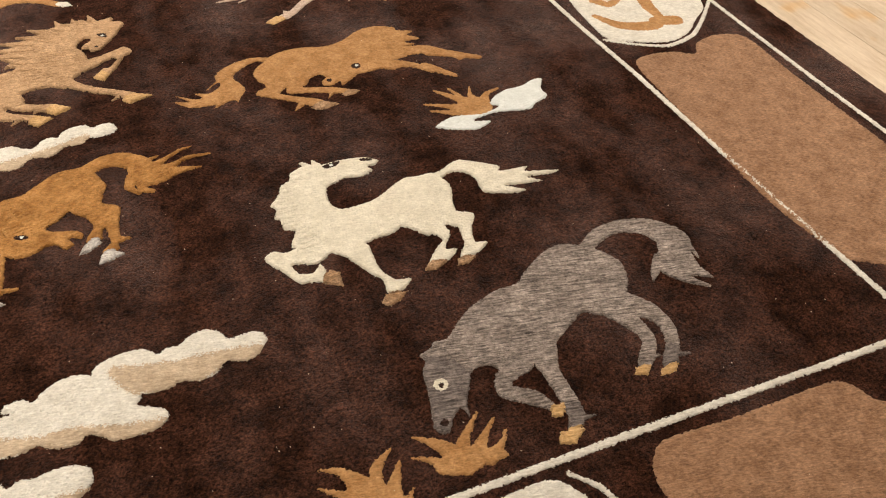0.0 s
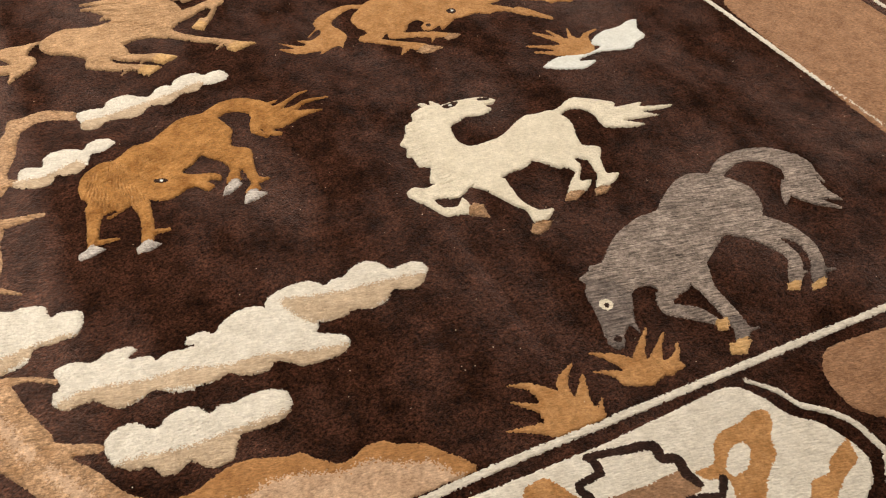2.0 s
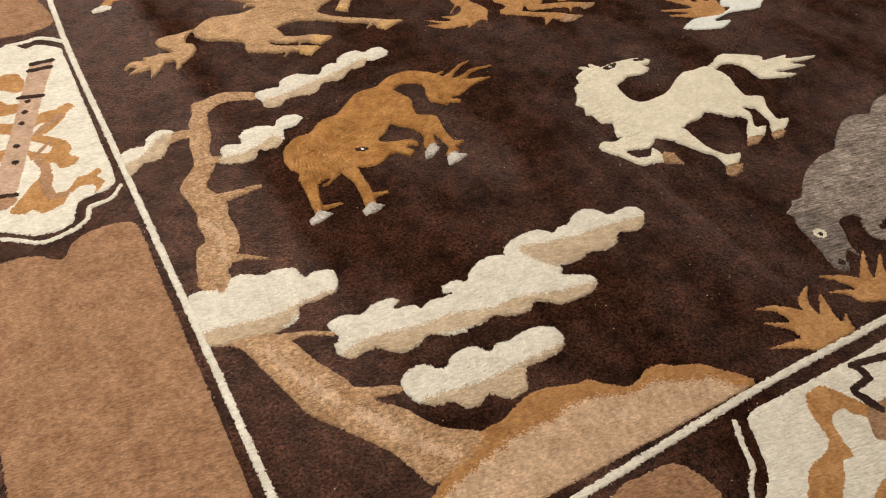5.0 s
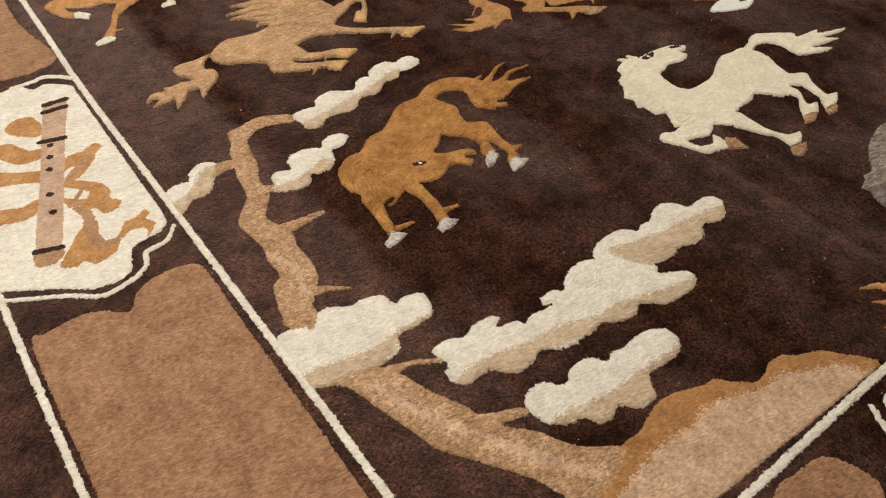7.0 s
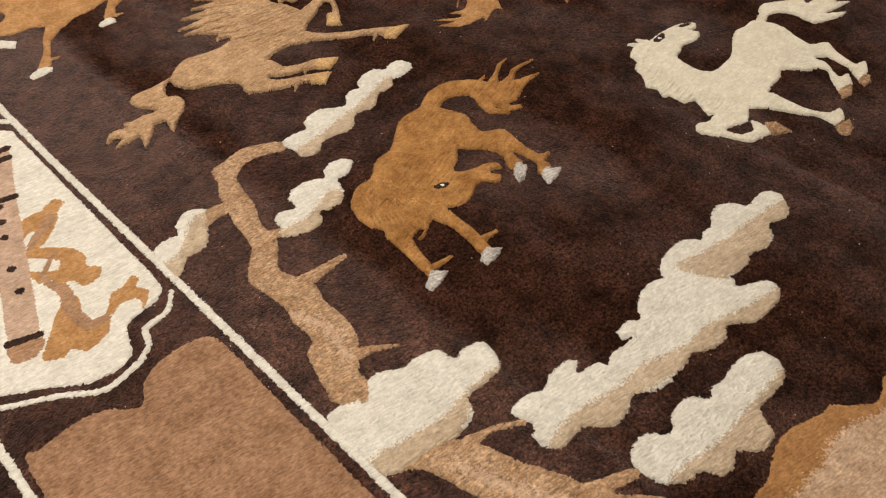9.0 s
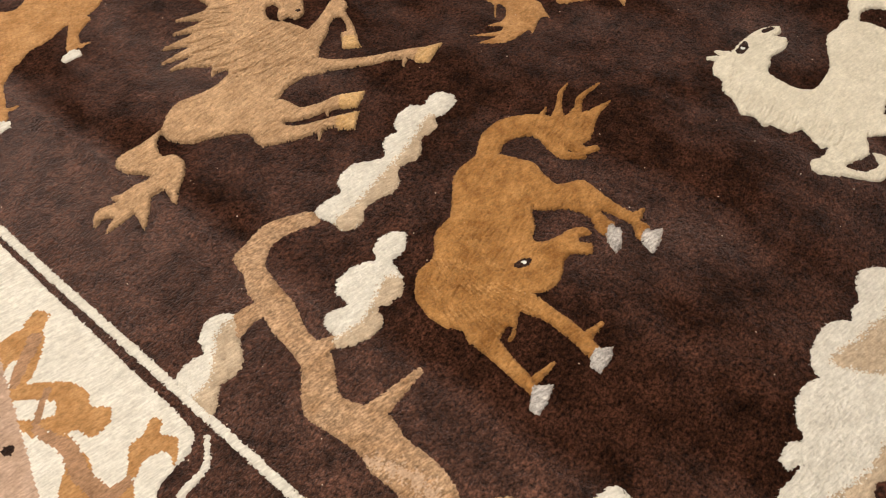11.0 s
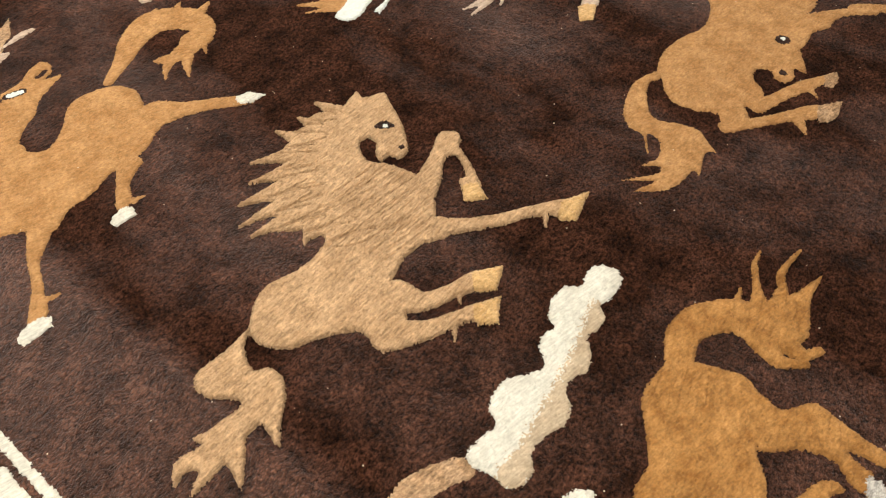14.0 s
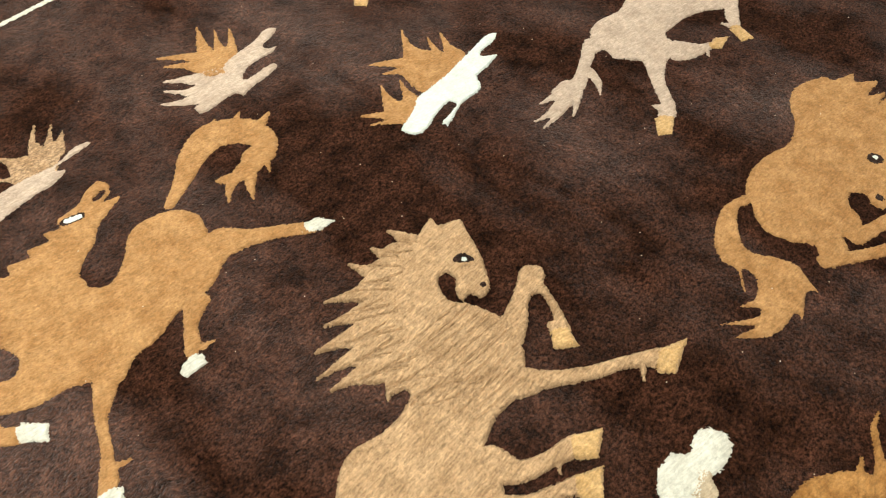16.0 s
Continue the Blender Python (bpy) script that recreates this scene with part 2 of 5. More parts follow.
def tufts(x, y):
    """Clumps of pile a finger's width across."""
    a = np.sin(410 * x + 2 * np.sin(230 * y)) * np.sin(370 * y + 2 * np.sin(260 * x + 1.0))
    return a + 0.6 * np.sin(690 * x - 150 * y + 2 * np.sin(300 * y)) * np.sin(610 * y + 210 * x)


def curve(points, closed, steps=4):
    """A smooth line through a few points."""
    p = np.array(points, float)
    n, out = len(p), []
    for i in range(n if closed else n - 1):
        a, b, c, d = ((p[(i + k) % n]) if closed else p[min(max(i + k, 0), n - 1)] for k in (-1, 0, 1, 2))
        for s in range(steps):
            u = s / steps
            out.append(b + 0.4 * u * (c - a) + u * u * (3 * (c - b) - 0.8 * (c - a) - 0.4 * (d - b)) + u ** 3 * (2 * (b - c) + 0.4 * (c - a) + 0.4 * (d - b)))
    if not closed:
        out.append(p[-1])
    return np.array(out)


def inside_line(x, y, pts):
    """Signed distance to a closed line, below zero inside."""
    best, odd = np.full(x.shape, 1e9), np.zeros(x.shape, bool)
    for (ax, ay), (bx, by) in zip(pts, np.roll(pts, -1, axis=0)):
        ex, ey = bx - ax, by - ay
        u = np.clip(((x - ax) * ex + (y - ay) * ey) / (ex * ex + ey * ey + 1e-12), 0, 1)
        best = np.minimum(best, (x - ax - u * ex) ** 2 + (y - ay - u * ey) ** 2)
        odd ^= ((ay > y) != (by > y)) & (x < ex * (y - ay) / (ey if ey else 1e-12) + ax)
    return np.where(odd, -1, 1) * np.sqrt(best)


def along_limb(x, y, pts):
    """Distance to a tapered stroke through (x, y, radius)."""
    best = np.full(x.shape, 1e9)
    for (ax, ay, ar), (bx, by, br) in zip(pts[:-1], pts[1:]):
        ex, ey = bx - ax, by - ay
        u = np.clip(((x - ax) * ex + (y - ay) * ey) / (ex * ex + ey * ey + 1e-12), 0, 1)
        best = np.minimum(best, np.hypot(x - ax - u * ex, y - ay - u * ey) - ar - u * (br - ar))
    return best


class Drawing:
    """A shape woven into the rug, put together from outlines, strokes and puffs, in centimetres of the rug's plan."""

    def __init__(self):
        self.steps, self.boxes = [], []

    def _add(self, kind, sign, pts, pad):
        self.steps.append((kind, sign, pts))
        if sign > 0:
            self.boxes.append((*(pts[:, :2].min(0) - pad), *(pts[:, :2].max(0) + pad)))
        return self

    def shape(self, *xy, sign=1, sharp=False):
        p = np.array(xy, float).reshape(-1, 2) / 100
        return self._add("shape", sign, p if sharp else curve(p, True), 0.01)

    def gap(self, *xy):
        return self.shape(*xy, sign=-1)

    def limb(self, *xyr):
        p = curve(np.array(xyr, float).reshape(-1, 3) / 100, False)
        return self._add("limb", 1, p, p[:, 2].max() + 0.01)

    def puffs(self, *xyr):
        p = np.array(xyr, float).reshape(-1, 3) / 100
        return self._add("puffs", 1, p, p[:, 2].max() + 0.01)

    def measure(self, x, y):
        d = np.full(x.shape, 1e9)
        for kind, sign, p in self.steps:
            if kind == "shape":
                e = inside_line(x, y, p)
            elif kind == "limb":
                e = along_limb(x, y, p)
            else:
                e = np.min([np.hypot(x - a, y - b) - r for a, b, r in p], axis=0)
            d = np.minimum(d, e) if sign > 0 else np.maximum(d, -e)
        return d

    def extent(self):
        b = np.array(self.boxes)
        return b[:, 0].min(), b[:, 1].min(), b[:, 2].max(), b[:, 3].max()


def islands(mask):
    """The separate patches of a mask, as index pairs."""
    left, found = set(zip(*(a.tolist() for a in np.nonzero(mask)))), []
    while left:
        todo, piece = [left.pop()], []
        while todo:
            i, j = todo.pop()
            piece.append((i, j))
            for n in ((i + 1, j), (i - 1, j), (i, j + 1), (i, j - 1)):
                if n in left:
                    left.remove(n)
                    todo.append(n)
        found.append(tuple(np.array(piece).T))
    return found


def woven(name, drawing, material, label="", parent=None, high=0.005, soft=0.008, cell=0.003, fray=0.0018, zones=(), within=None, grooves=None, cuts=None, lumps=0.0007):
    """Raises a drawing above the ground pile, with a rounded, carved edge. zones: (name, drawing, material, label, ragged) that take over
    some of its yarn. within: a drawing that clips it. cuts: fine strokes carved into it, and their depth."""
    x0, y0, x1, y1 = drawing.extent()
    gx, gy = np.meshgrid(np.arange(x0 - cell, x1 + 2 * cell, cell), np.arange(y0 - cell, y1 + 2 * cell, cell), indexing="ij")
    d = drawing.measure(gx, gy)
    if within is not None:
        d = np.maximum(d, within.measure(gx, gy))
    d = d + fray * (0.75 * rough_noise(gx, gy) + rng.normal(0, 0.7, gx.shape))
    ax, ay = np.gradient(d, cell)
    size = np.hypot(ax, ay) + 1e-6
    move = np.where(d > 0, np.clip(d, 0, 1.3 * cell), 0.0)
    px, py = gx - move * ax / size, gy - move * ay / size
    depth = np.clip(-d / soft, 0, 1)
    z = PILE + swell(px, py) - 0.002 + (high + 0.002) * np.sqrt(depth * (2 - depth)) + rng.normal(0, 0.00035, gx.shape) * (depth > 0)
    z = z + lumps * depth * tufts(px, py)
    if grooves is not None:
        angle, pitch, deep = grooves
        along, across = px * math.cos(angle) + py * math.sin(angle), py * math.cos(angle) - px * math.sin(angle)
        across = across + 0.22 * pitch * np.sin(along * 31 + 3 * np.sin(across * 21)) + 0.12 * pitch * np.sin(along * 83 + across * 60)
        ridge = np.abs(np.sin(math.pi * across / pitch))
        fade = np.clip(0.62 + 0.5 * np.sin(17 * along + 23 * across) + 0.3 * np.sin(41 * along - 13 * across), 0, 1)
        z = z - deep * depth * fade * np.clip(1 - 1.5 * ridge, 0, 1)
    if cuts is not None:
        strokes, deep = cuts
        z = z - deep * depth * np.clip(-strokes.measure(px, py) / 0.0030, 0, 1)
    used = d < 0
    cells = used[:-1, :-1] | used[1:, :-1] | used[:-1, 1:] | used[1:, 1:]
    cells &= (d[:-1, :-1] < 1.5 * cell) & (d[1:, 1:] < 1.5 * cell) & (d[1:, :-1] < 1.5 * cell) & (d[:-1, 1:] < 1.5 * cell)
    owner = np.full(cells.shape, -1)
    cx, cy = gx[:-1, :-1] + cell / 2, gy[:-1, :-1] + cell / 2
    for k, zone in enumerate(zones):
        e = zone[1].measure(cx, cy) + rng.normal(0, zone[4], cx.shape) + zone[4] * 0.8 * rough_noise(cx * 0.5, cy * 0.5)
        owner[e < 0] = k
    jobs = [(name, material, label, -1)]
    spare = len(zones)
    for k, zone in enumerate(zones):
        if zone[4] > 0.002:
            jobs.append((zone[0], zone[2], zone[3], k))
            continue
        for piece in islands(cells & (owner == k)):
            owner[piece] = spare if len(piece[0]) > 8 else -1
            if len(piece[0]) > 8:
                jobs.append((zone[0], zone[2], zone[3], spare))
                spare += 1
    number = np.arange(gx.size).reshape(gx.shape)
    quads = np.stack([number[:-1, :-1], number[1:, :-1], number[1:, 1:], number[:-1, 1:]], axis=-1)
    verts = np.stack([px, py, z], axis=-1).reshape(-1, 3)
    main = None
    for k, (n, mat, lab, mine) in enumerate(jobs):
        chosen = quads[cells & (owner == mine)]
        if not len(chosen):
            continue
        ids, back = np.unique(chosen.reshape(-1), return_inverse=True)
        me = bpy.data.meshes.new(n)
        me.from_pydata(verts[ids].tolist(), [], back.reshape(-1, 4).tolist())
        me.materials.append(mat)
        me.polygons.foreach_set("use_smooth", np.ones(len(me.polygons), bool))
        me.update()
        ob = new(n, me)
        ob.parent = (parent or rug) if k == 0 or main is None else main
        tagged(ob, lab)
        main = main or ob
    return main


def rectangle(x0, x1, y0, y1):
    return Drawing().shape(x0, y0, x1, y0, x1, y1, x0, y1, sharp=True)


# the ground pile, rolling down to the floor along its edge
def ground_pile():
    step = 0.0066
    gx, gy = np.meshgrid(np.linspace(WEST, EAST, int((EAST - WEST) / step)), np.linspace(SOUTH, NORTH, int((NORTH - SOUTH) / step)), indexing="ij")
    edge = np.minimum(np.minimum(gx - WEST, EAST - gx), np.minimum(gy - SOUTH, NORTH - gy))
    fall = np.clip(edge / 0.03, 0, 1)
    z = (PILE + swell(gx, gy) + rng.normal(0, 0.0008, gx.shape) + 0.0006 * tufts(gx * 0.6, gy * 0.6)) * np.sqrt(fall * (2 - fall)) + 0.0008
    gx = gx + np.where(edge < 0.02, 0.003 * rough_noise(gx * 0.2, gy * 0.2), 0)
    number = np.arange(gx.size).reshape(gx.shape)
    quads = np.stack([number[:-1, :-1], number[1:, :-1], number[1:, 1:], number[:-1, 1:]], axis=-1).reshape(-1, 4)
    me = bpy.data.meshes.new("ground")
    me.from_pydata(np.stack([gx, gy, z], -1).reshape(-1, 3).tolist(), [], quads.tolist())
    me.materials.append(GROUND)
    me.polygons.foreach_set("use_smooth", np.ones(len(me.polygons), bool))
    ob = new("ground", me)
    ob.parent = rug
    return ob


ground_pile()


# stripes; the west one bows a little
west_line = Drawing().limb(0, -3, 1.1, -0.3, 25, 1.05, -0.9, 75, 1.05, -1.7, 115, 1.05, -2.5, 155, 1.05, -3.5, 195, 1.05, -3.8, 225, 1.05, -3.4, 260, 1.05, -3, 387, 1.05)
east_line = Drawing().limb(272, 0, 1.1, 269, 70, 1.1, 266.8, 130, 1.1, 264, 190, 1.1, 263, 387, 1.1)
south_line = Drawing().limb(-1, -3, 1.1, 48, -1.6, 1.1, 100, 0.5, 1.1, 150, 0.6, 1.1, 200, 0.3, 1.1, 258, -0.4, 1.1, 272, -0.6, 1.1)
for line in (west_line, east_line, south_line, rectangle(-3, 263, 385.7, 387.8)):
    woven("inner_stripe", line, IVORY, "ivory stripe", high=0.004, soft=0.006, cell=0.003, fray=0.0021)
for line in (rectangle(-49.6, -47.6, -49, 441), rectangle(324.2, 326.2, -49, 441)):
    woven("outer_stripe", line, IVORY, "ivory stripe", high=0.004, soft=0.006, cell=0.003, fray=0.0021)

# camel panels of the border
panel = Drawing()
panel.shape(-46.7, 117.1, -42.7, 120.4, -35.5, 121.1, -29.7, 119.6, -24.5, 115.3, -21.0, 120.1, -14.6, 122.4, -5.3, 120.6, -3.9, 112.0, -4.0, 100.0, -3.6, 60.0, -3.6, 0.0, -5.0, -12.0, -20.0, -22.0, -40.0, -20.0, -46.5, 0.0, -46.5, 60.0)
woven("border_panel", panel, PANEL, "camel brown panel", high=0.004, soft=0.012, cell=0.005)
panel = Drawing()
panel.shape(-4.5, 241.2, -7.1, 234.7, -15.8, 232.7, -28.3, 235.5, -46.0, 240.0, -47.0, 330.0, -10.0, 330.0, -9.0, 270.0)
woven("border_panel", panel, PANEL, "camel brown panel", high=0.004, soft=0.012, cell=0.005)
panel = Drawing()
panel.shape(57.8, -4.5, 65.6, -3.6, 73.8, -4.2, 77.6, -9.3, 78.2, -15.2, 75.4, -20.5, 86.0, -42.0, 60.0, -47.0, 10.0, -47.0, 4.0, -22.0)
woven("border_panel", panel, PANEL, "camel brown panel", high=0.004, soft=0.012, cell=0.005)
panel = Drawing()
panel.shape(191.8, -3.5, 185.6, -10.1, 185.4, -17.7, 189.0, -22.9, 193.9, -25.7, 188.5, -31.1, 187.3, -37.0, 191.5, -43.2, 225.0, -47.0, 262.0, -47.0, 268.0, -20.0, 246.7, -13.5, 243.3, -7.5, 238.3, -4.5, 210.8, -4.2)
woven("border_panel", panel, PANEL, "camel brown panel", high=0.004, soft=0.012, cell=0.005)
panel = Drawing()
panel.shape(270.2, 134.5, 279.5, 138.5, 288.5, 137.1, 295.2, 133.2, 300.2, 139.6, 310.2, 142.1, 320.8, 136.5, 320.5, 109.4, 320.6, 63.5, 319.8, 45.8, 294.8, 21.3, 283.8, 18.6, 275.0, 23.9, 270.8, 28.0, 267.2, 49.7, 267.3, 71.4, 268.7, 104.2)
woven("border_panel", panel, PANEL, "camel brown panel", high=0.004, soft=0.012, cell=0.005)

# west cartouche with a bamboo flute and ribbons
c = Drawing()
c.shape(-16.6, 223.0, -12.5, 223.8, -6.2, 218.1, -5.7, 214.3, -5.4, 185.1, -5.2, 160.5, -5.3, 139.4, -10.5, 136.2, -16.2, 135.0, -18.9, 128.1, -22.4, 126.0, -28.9, 127.0, -35.9, 132.1, -41.1, 135.4, -46.2, 138.6, -52.3, 142.6, -46.0, 150.0, -46.5, 200.0, -40.0, 222.0, -22.0, 228.0)
flute, ribbon, dark, fold = Drawing(), Drawing(), Drawing(), Drawing()
flute.shape(-16.8, 210.5, -9.8, 210.7, -16.4, 190.1, -25.2, 163.0, -30.4, 147.5, -33.2, 142.4, -37.9, 143.4, -36.4, 150.3, -27.7, 176.2, -18.7, 205.3)
dark.limb(-16.2, 211.3, 1.17, -10.1, 210.9, 1.18)
dark.limb(-17.5, 207.6, 1.14, -11.3, 206.9, 1.16)
dark.limb(-22.8, 193.0, 1.05, -16.5, 191.1, 1.05)
dark.limb(-37.0, 148.1, 0.97, -30.9, 146.0, 0.88)
dark.puffs(-20.8, 189.9, 1.02, -22.6, 184.4, 0.99, -24.3, 178.9, 0.96, -27.5, 168.2, 1.09, -28.9, 160.5, 1.04)
ribbon.limb(-27.1, 177.0, 2.57, -31.9, 179.9, 2.59, -39.2, 183.6, 3.54)
ribbon.limb(-24.0, 187.5, 2.54, -28.8, 188.8, 3.15, -32.6, 195.2, 3.43)
ribbon.limb(-22.3, 198.6, 2.33, -25.0, 204.2, 4.76)
ribbon.limb(-31.3, 165.7, 2.39, -35.8, 164.6, 2.82, -41.8, 167.2, 3.21)
ribbon.shape(-12.9, 182.1, -9.8, 183.0, -8.7, 180.2, -11.3, 178.1, -13.2, 174.8, -18.4, 170.3, -21.6, 170.0, -26.0, 173.0, -21.6, 180.1, -17.5, 181.8, -14.0, 181.2)
ribbon.gap(-18.3, 175.8, -18.2, 174.2, -22.4, 171.9, -22.8, 173.3, -20.5, 175.8)
ribbon.shape(-25.3, 174.2, -19.4, 169.5, -14.1, 163.8, -13.4, 159.7, -14.6, 157.2, -12.5, 154.2, -14.0, 151.8, -17.9, 151.6, -18.7, 154.3, -20.3, 155.6, -20.2, 149.8, -21.4, 145.0, -20.7, 141.6, -18.0, 141.1, -14.7, 145.2, -11.5, 145.3, -10.1, 146.4, -8.6, 146.7, -7.9, 144.9, -9.6, 143.1, -8.1, 140.5, -9.7, 137.9, -11.7, 136.6, -10.8, 139.0, -12.2, 140.6, -14.9, 141.1, -17.7, 139.1, -20.1, 136.0, -23.9, 134.7, -26.0, 135.0, -27.9, 137.5, -30.0, 136.8, -32.9, 138.3, -33.1, 140.2, -29.2, 144.6, -26.5, 148.2, -24.0, 150.4, -22.4, 154.0, -24.6, 158.3, -25.2, 162.5, -25.3, 166.5)
ribbon.gap(-23.8, 168.6, -21.1, 166.5, -18.4, 162.8, -20.0, 160.5, -24.0, 163.5, -25.1, 166.2)
fold.limb(-17.9, 165.8, 0.63, -23.4, 160.5, 0.69, -21.7, 153.2, 1.46, -22.9, 147.5, 1.58, -22.3, 140.9, 1.41, -18.6, 140.1, 1.00)
fold.limb(-13.6, 177.4, 1.42, -18.1, 174.1, 1.24, -21.3, 171.6, 0.95)
end = Drawing().shape(-37.6, 147.0, -31.0, 144.9, -31.8, 142.2, -34.6, 141.2, -38.2, 142.6)
woven("cartouche", c, IVORY, "ivory cartouche with a flute and ribbons", high=0.0045, soft=0.010, cell=0.0035,
      zones=[("ribbon", ribbon, RUST, "rust ribbon", 0.0008), ("ribbon_fold", fold, FOLD, "taupe fold of the ribbon", 0.0012), ("flute", flute, BAMBOO, "pinkish taupe bamboo flute", 0.0008), ("flute_end", end, FOLD, "brown end of the flute", 0.0008), ("flute_mark", dark, UMBER, "dark bands and holes", 0.0005)])
rim = Drawing()
rim.limb(-4.7, 136.6, 0.63, -8.3, 132.3, 0.80, -14.0, 131.6, 0.86, -15.6, 127.4, 0.74, -19.6, 124.7, 0.87, -27.7, 123.7, 0.86, -34.7, 128.7, 0.76, -41.0, 132.3, 0.77, -47.1, 135.9, 0.77, -54.2, 140.3, 0.77)
woven("cartouche_rim", rim, IVORY, "ivory outline", high=0.004, soft=0.005)
rim = Drawing()
rim.limb(-4.7, 221.8, 0.91, -7.7, 225.2, 1.09, -11.8, 228.1, 1.12, -15.4, 227.5, 1.10, -22.0, 227.7, 1.09)
woven("cartouche_rim", rim, IVORY, "ivory outline", high=0.004, soft=0.005)

# south cartouche with a flower basket and ribbons
c = Drawing()
c.shape(95.9, -3.3, 108.7, -3.2, 127.3, -3.5, 147.1, -2.9, 163.9, -2.6, 169.4, -8.3, 171.5, -13.9, 176.4, -18.4, 179.2, -24.5, 179.8, -29.2, 176.8, -33.8, 171.8, -37.6, 180.0, -46.0, 135.0, -47.5, 92.0, -46.0, 83.4, -22.9, 86.9, -18.0, 89.9, -15.0, 92.5, -9.3)
ribbon, basket, dark, petal, heart = Drawing(), Drawing(), Drawing(), Drawing(), Drawing()
ribbon.shape(110.1, -5.9, 113.2, -5.5, 115.1, -5.8, 117.0, -8.7, 118.4, -11.4, 119.9, -14.6, 120.6, -17.3, 118.8, -21.8, 115.5, -19.4, 117.1, -16.3, 115.6, -14.5, 114.6, -12.4, 111.9, -12.1, 109.6, -14.1, 108.6, -17.4, 107.4, -21.2, 104.6, -21.2, 102.0, -24.2, 98.5, -26.6, 94.4, -29.8, 88.4, -26.7, 92.4, -23.5, 97.4, -19.1, 102.7, -18.1, 106.0, -16.1, 107.0, -12.0, 108.0, -8.6)
ribbon.limb(103.5, -31.7, 1.51, 108.5, -29.5, 1.57, 114.1, -30.0, 1.50)
ribbon.shape(148.8, -17.1, 151.6, -13.3, 155.4, -11.5, 160.0, -11.4, 164.7, -10.2, 167.4, -11.5, 166.7, -14.4, 163.8, -17.2, 162.2, -20.9, 157.6, -23.8, 151.6, -29.2, 147.5, -27.4, 149.3, -21.5, 145.1, -19.6, 143.9, -17.0)
ribbon.gap(151.6, -17.6, 154.8, -15.4, 157.7, -15.6, 157.6, -18.1, 154.4, -21.0, 151.0, -21.2, 150.2, -19.8)
ribbon.shape(178.9, -23.9, 177.8, -27.1, 176.9, -28.9, 171.6, -30.8, 166.0, -34.3, 163.6, -38.4, 158.2, -37.3, 161.3, -32.2, 165.1, -28.5, 168.9, -28.8, 171.5, -26.5, 175.8, -24.8)
basket.shape(119.9, -14.6, 125.3, -14.9, 133.1, -15.5, 141.6, -15.6, 142.1, -18.4, 143.0, -20.8, 139.1, -21.3, 132.1, -20.7, 127.6, -22.7, 122.8, -20.9, 118.7, -22.8, 114.9, -20.9, 116.9, -17.0)
dark.limb(125.1, -5.1, 0.90, 131.7, -6.3, 1.00, 139.3, -8.3, 1.20, 139.5, -11.6, 1.21, 142.4, -13.0, 1.05, 142.1, -16.7, 1.19, 143.3, -19.8, 0.85)
dark.limb(125.7, -5.4, 1.06, 125.8, -9.3, 0.97, 120.3, -9.9, 0.78, 120.9, -13.5, 1.18, 121.6, -16.2, 0.94)
dark.limb(148.4, -20.7, 0.93, 145.7, -23.5, 0.81, 141.6, -22.2, 0.89)
dark.shape(121.6, -19.7, 124.7, -23.2, 129.6, -21.0, 134.5, -22.4, 136.9, -22.6, 139.6, -20.8, 144.0, -24.0, 147.1, -26.7, 148.7, -31.4, 144.2, -36.8, 140.9, -41.0, 133.7, -42.9, 127.6, -41.2, 121.3, -35.3, 116.9, -30.3, 116.0, -25.6, 117.8, -22.0)
dark.gap(121.7, -22.5, 126.0, -25.7, 119.9, -24.9)
dark.gap(130.2, -22.6, 134.4, -25.8, 128.3, -25.0)
dark.gap(139.9, -23.0, 143.8, -25.0, 138.0, -25.3)
petal.puffs(131.8, -28.3, 1.97, 135.8, -30.8, 1.97, 135.1, -34.4, 1.93, 129.4, -34.4, 2.02, 127.3, -29.8, 1.93, 131.6, -31.6, 2.84)
heart.puffs(131.4, -31.3, 1.55)
woven("cartouche", c, IVORY, "ivory cartouche with a flower basket and ribbons", high=0.0045, soft=0.010, cell=0.003,
      zones=[("ribbon", ribbon, RUST, "rust ribbon", 0.0008), ("basket", basket, TAUPE, "taupe basket", 0.0008), ("basket_outline", dark, UMBER, "dark outline", 0.0006),
             ("flower", petal, IVORY, "ivory flower", 0.0006), ("flower_heart", heart, RUST, "rust flower heart", 0.0005)])
rim = Drawing()
rim.limb(91.9, -3.6, 0.77, 89.8, -7.9, 0.76, 88.5, -11.7, 0.81, 87.2, -13.9, 0.74, 83.9, -16.7, 0.69, 81.1, -21.8, 0.69)
woven("cartouche_rim", rim, IVORY, "ivory outline", high=0.004, soft=0.005)
rim = Drawing()
rim.limb(168.7, -3.1, 0.66, 173.3, -8.1, 0.75, 175.4, -13.1, 0.89, 179.5, -16.5, 0.89, 183.1, -21.3, 0.89, 183.9, -26.2, 0.94, 183.9, -29.9, 0.84, 179.7, -35.1, 0.77, 176.5, -40.4, 0.77)
woven("cartouche_rim", rim, IVORY, "ivory outline", high=0.004, soft=0.005)

# east cartouche
c = Drawing()
c.shape(271.1, 188.9, 269.5, 174.2, 269.5, 154.3, 278.2, 148.2, 290.2, 143.5, 301.1, 146.5, 310.7, 154.7, 321.1, 165.7, 320.0, 200.0, 300.0, 225.0, 275.0, 215.0)
ribbon = Drawing()
ribbon.limb(273.9, 170.5, 1.36, 279.5, 160.6, 2.70, 290.8, 156.2, 3.50, 297.1, 160.0, 1.96, 298.0, 169.6, 2.73, 300.1, 179.2, 2.68)
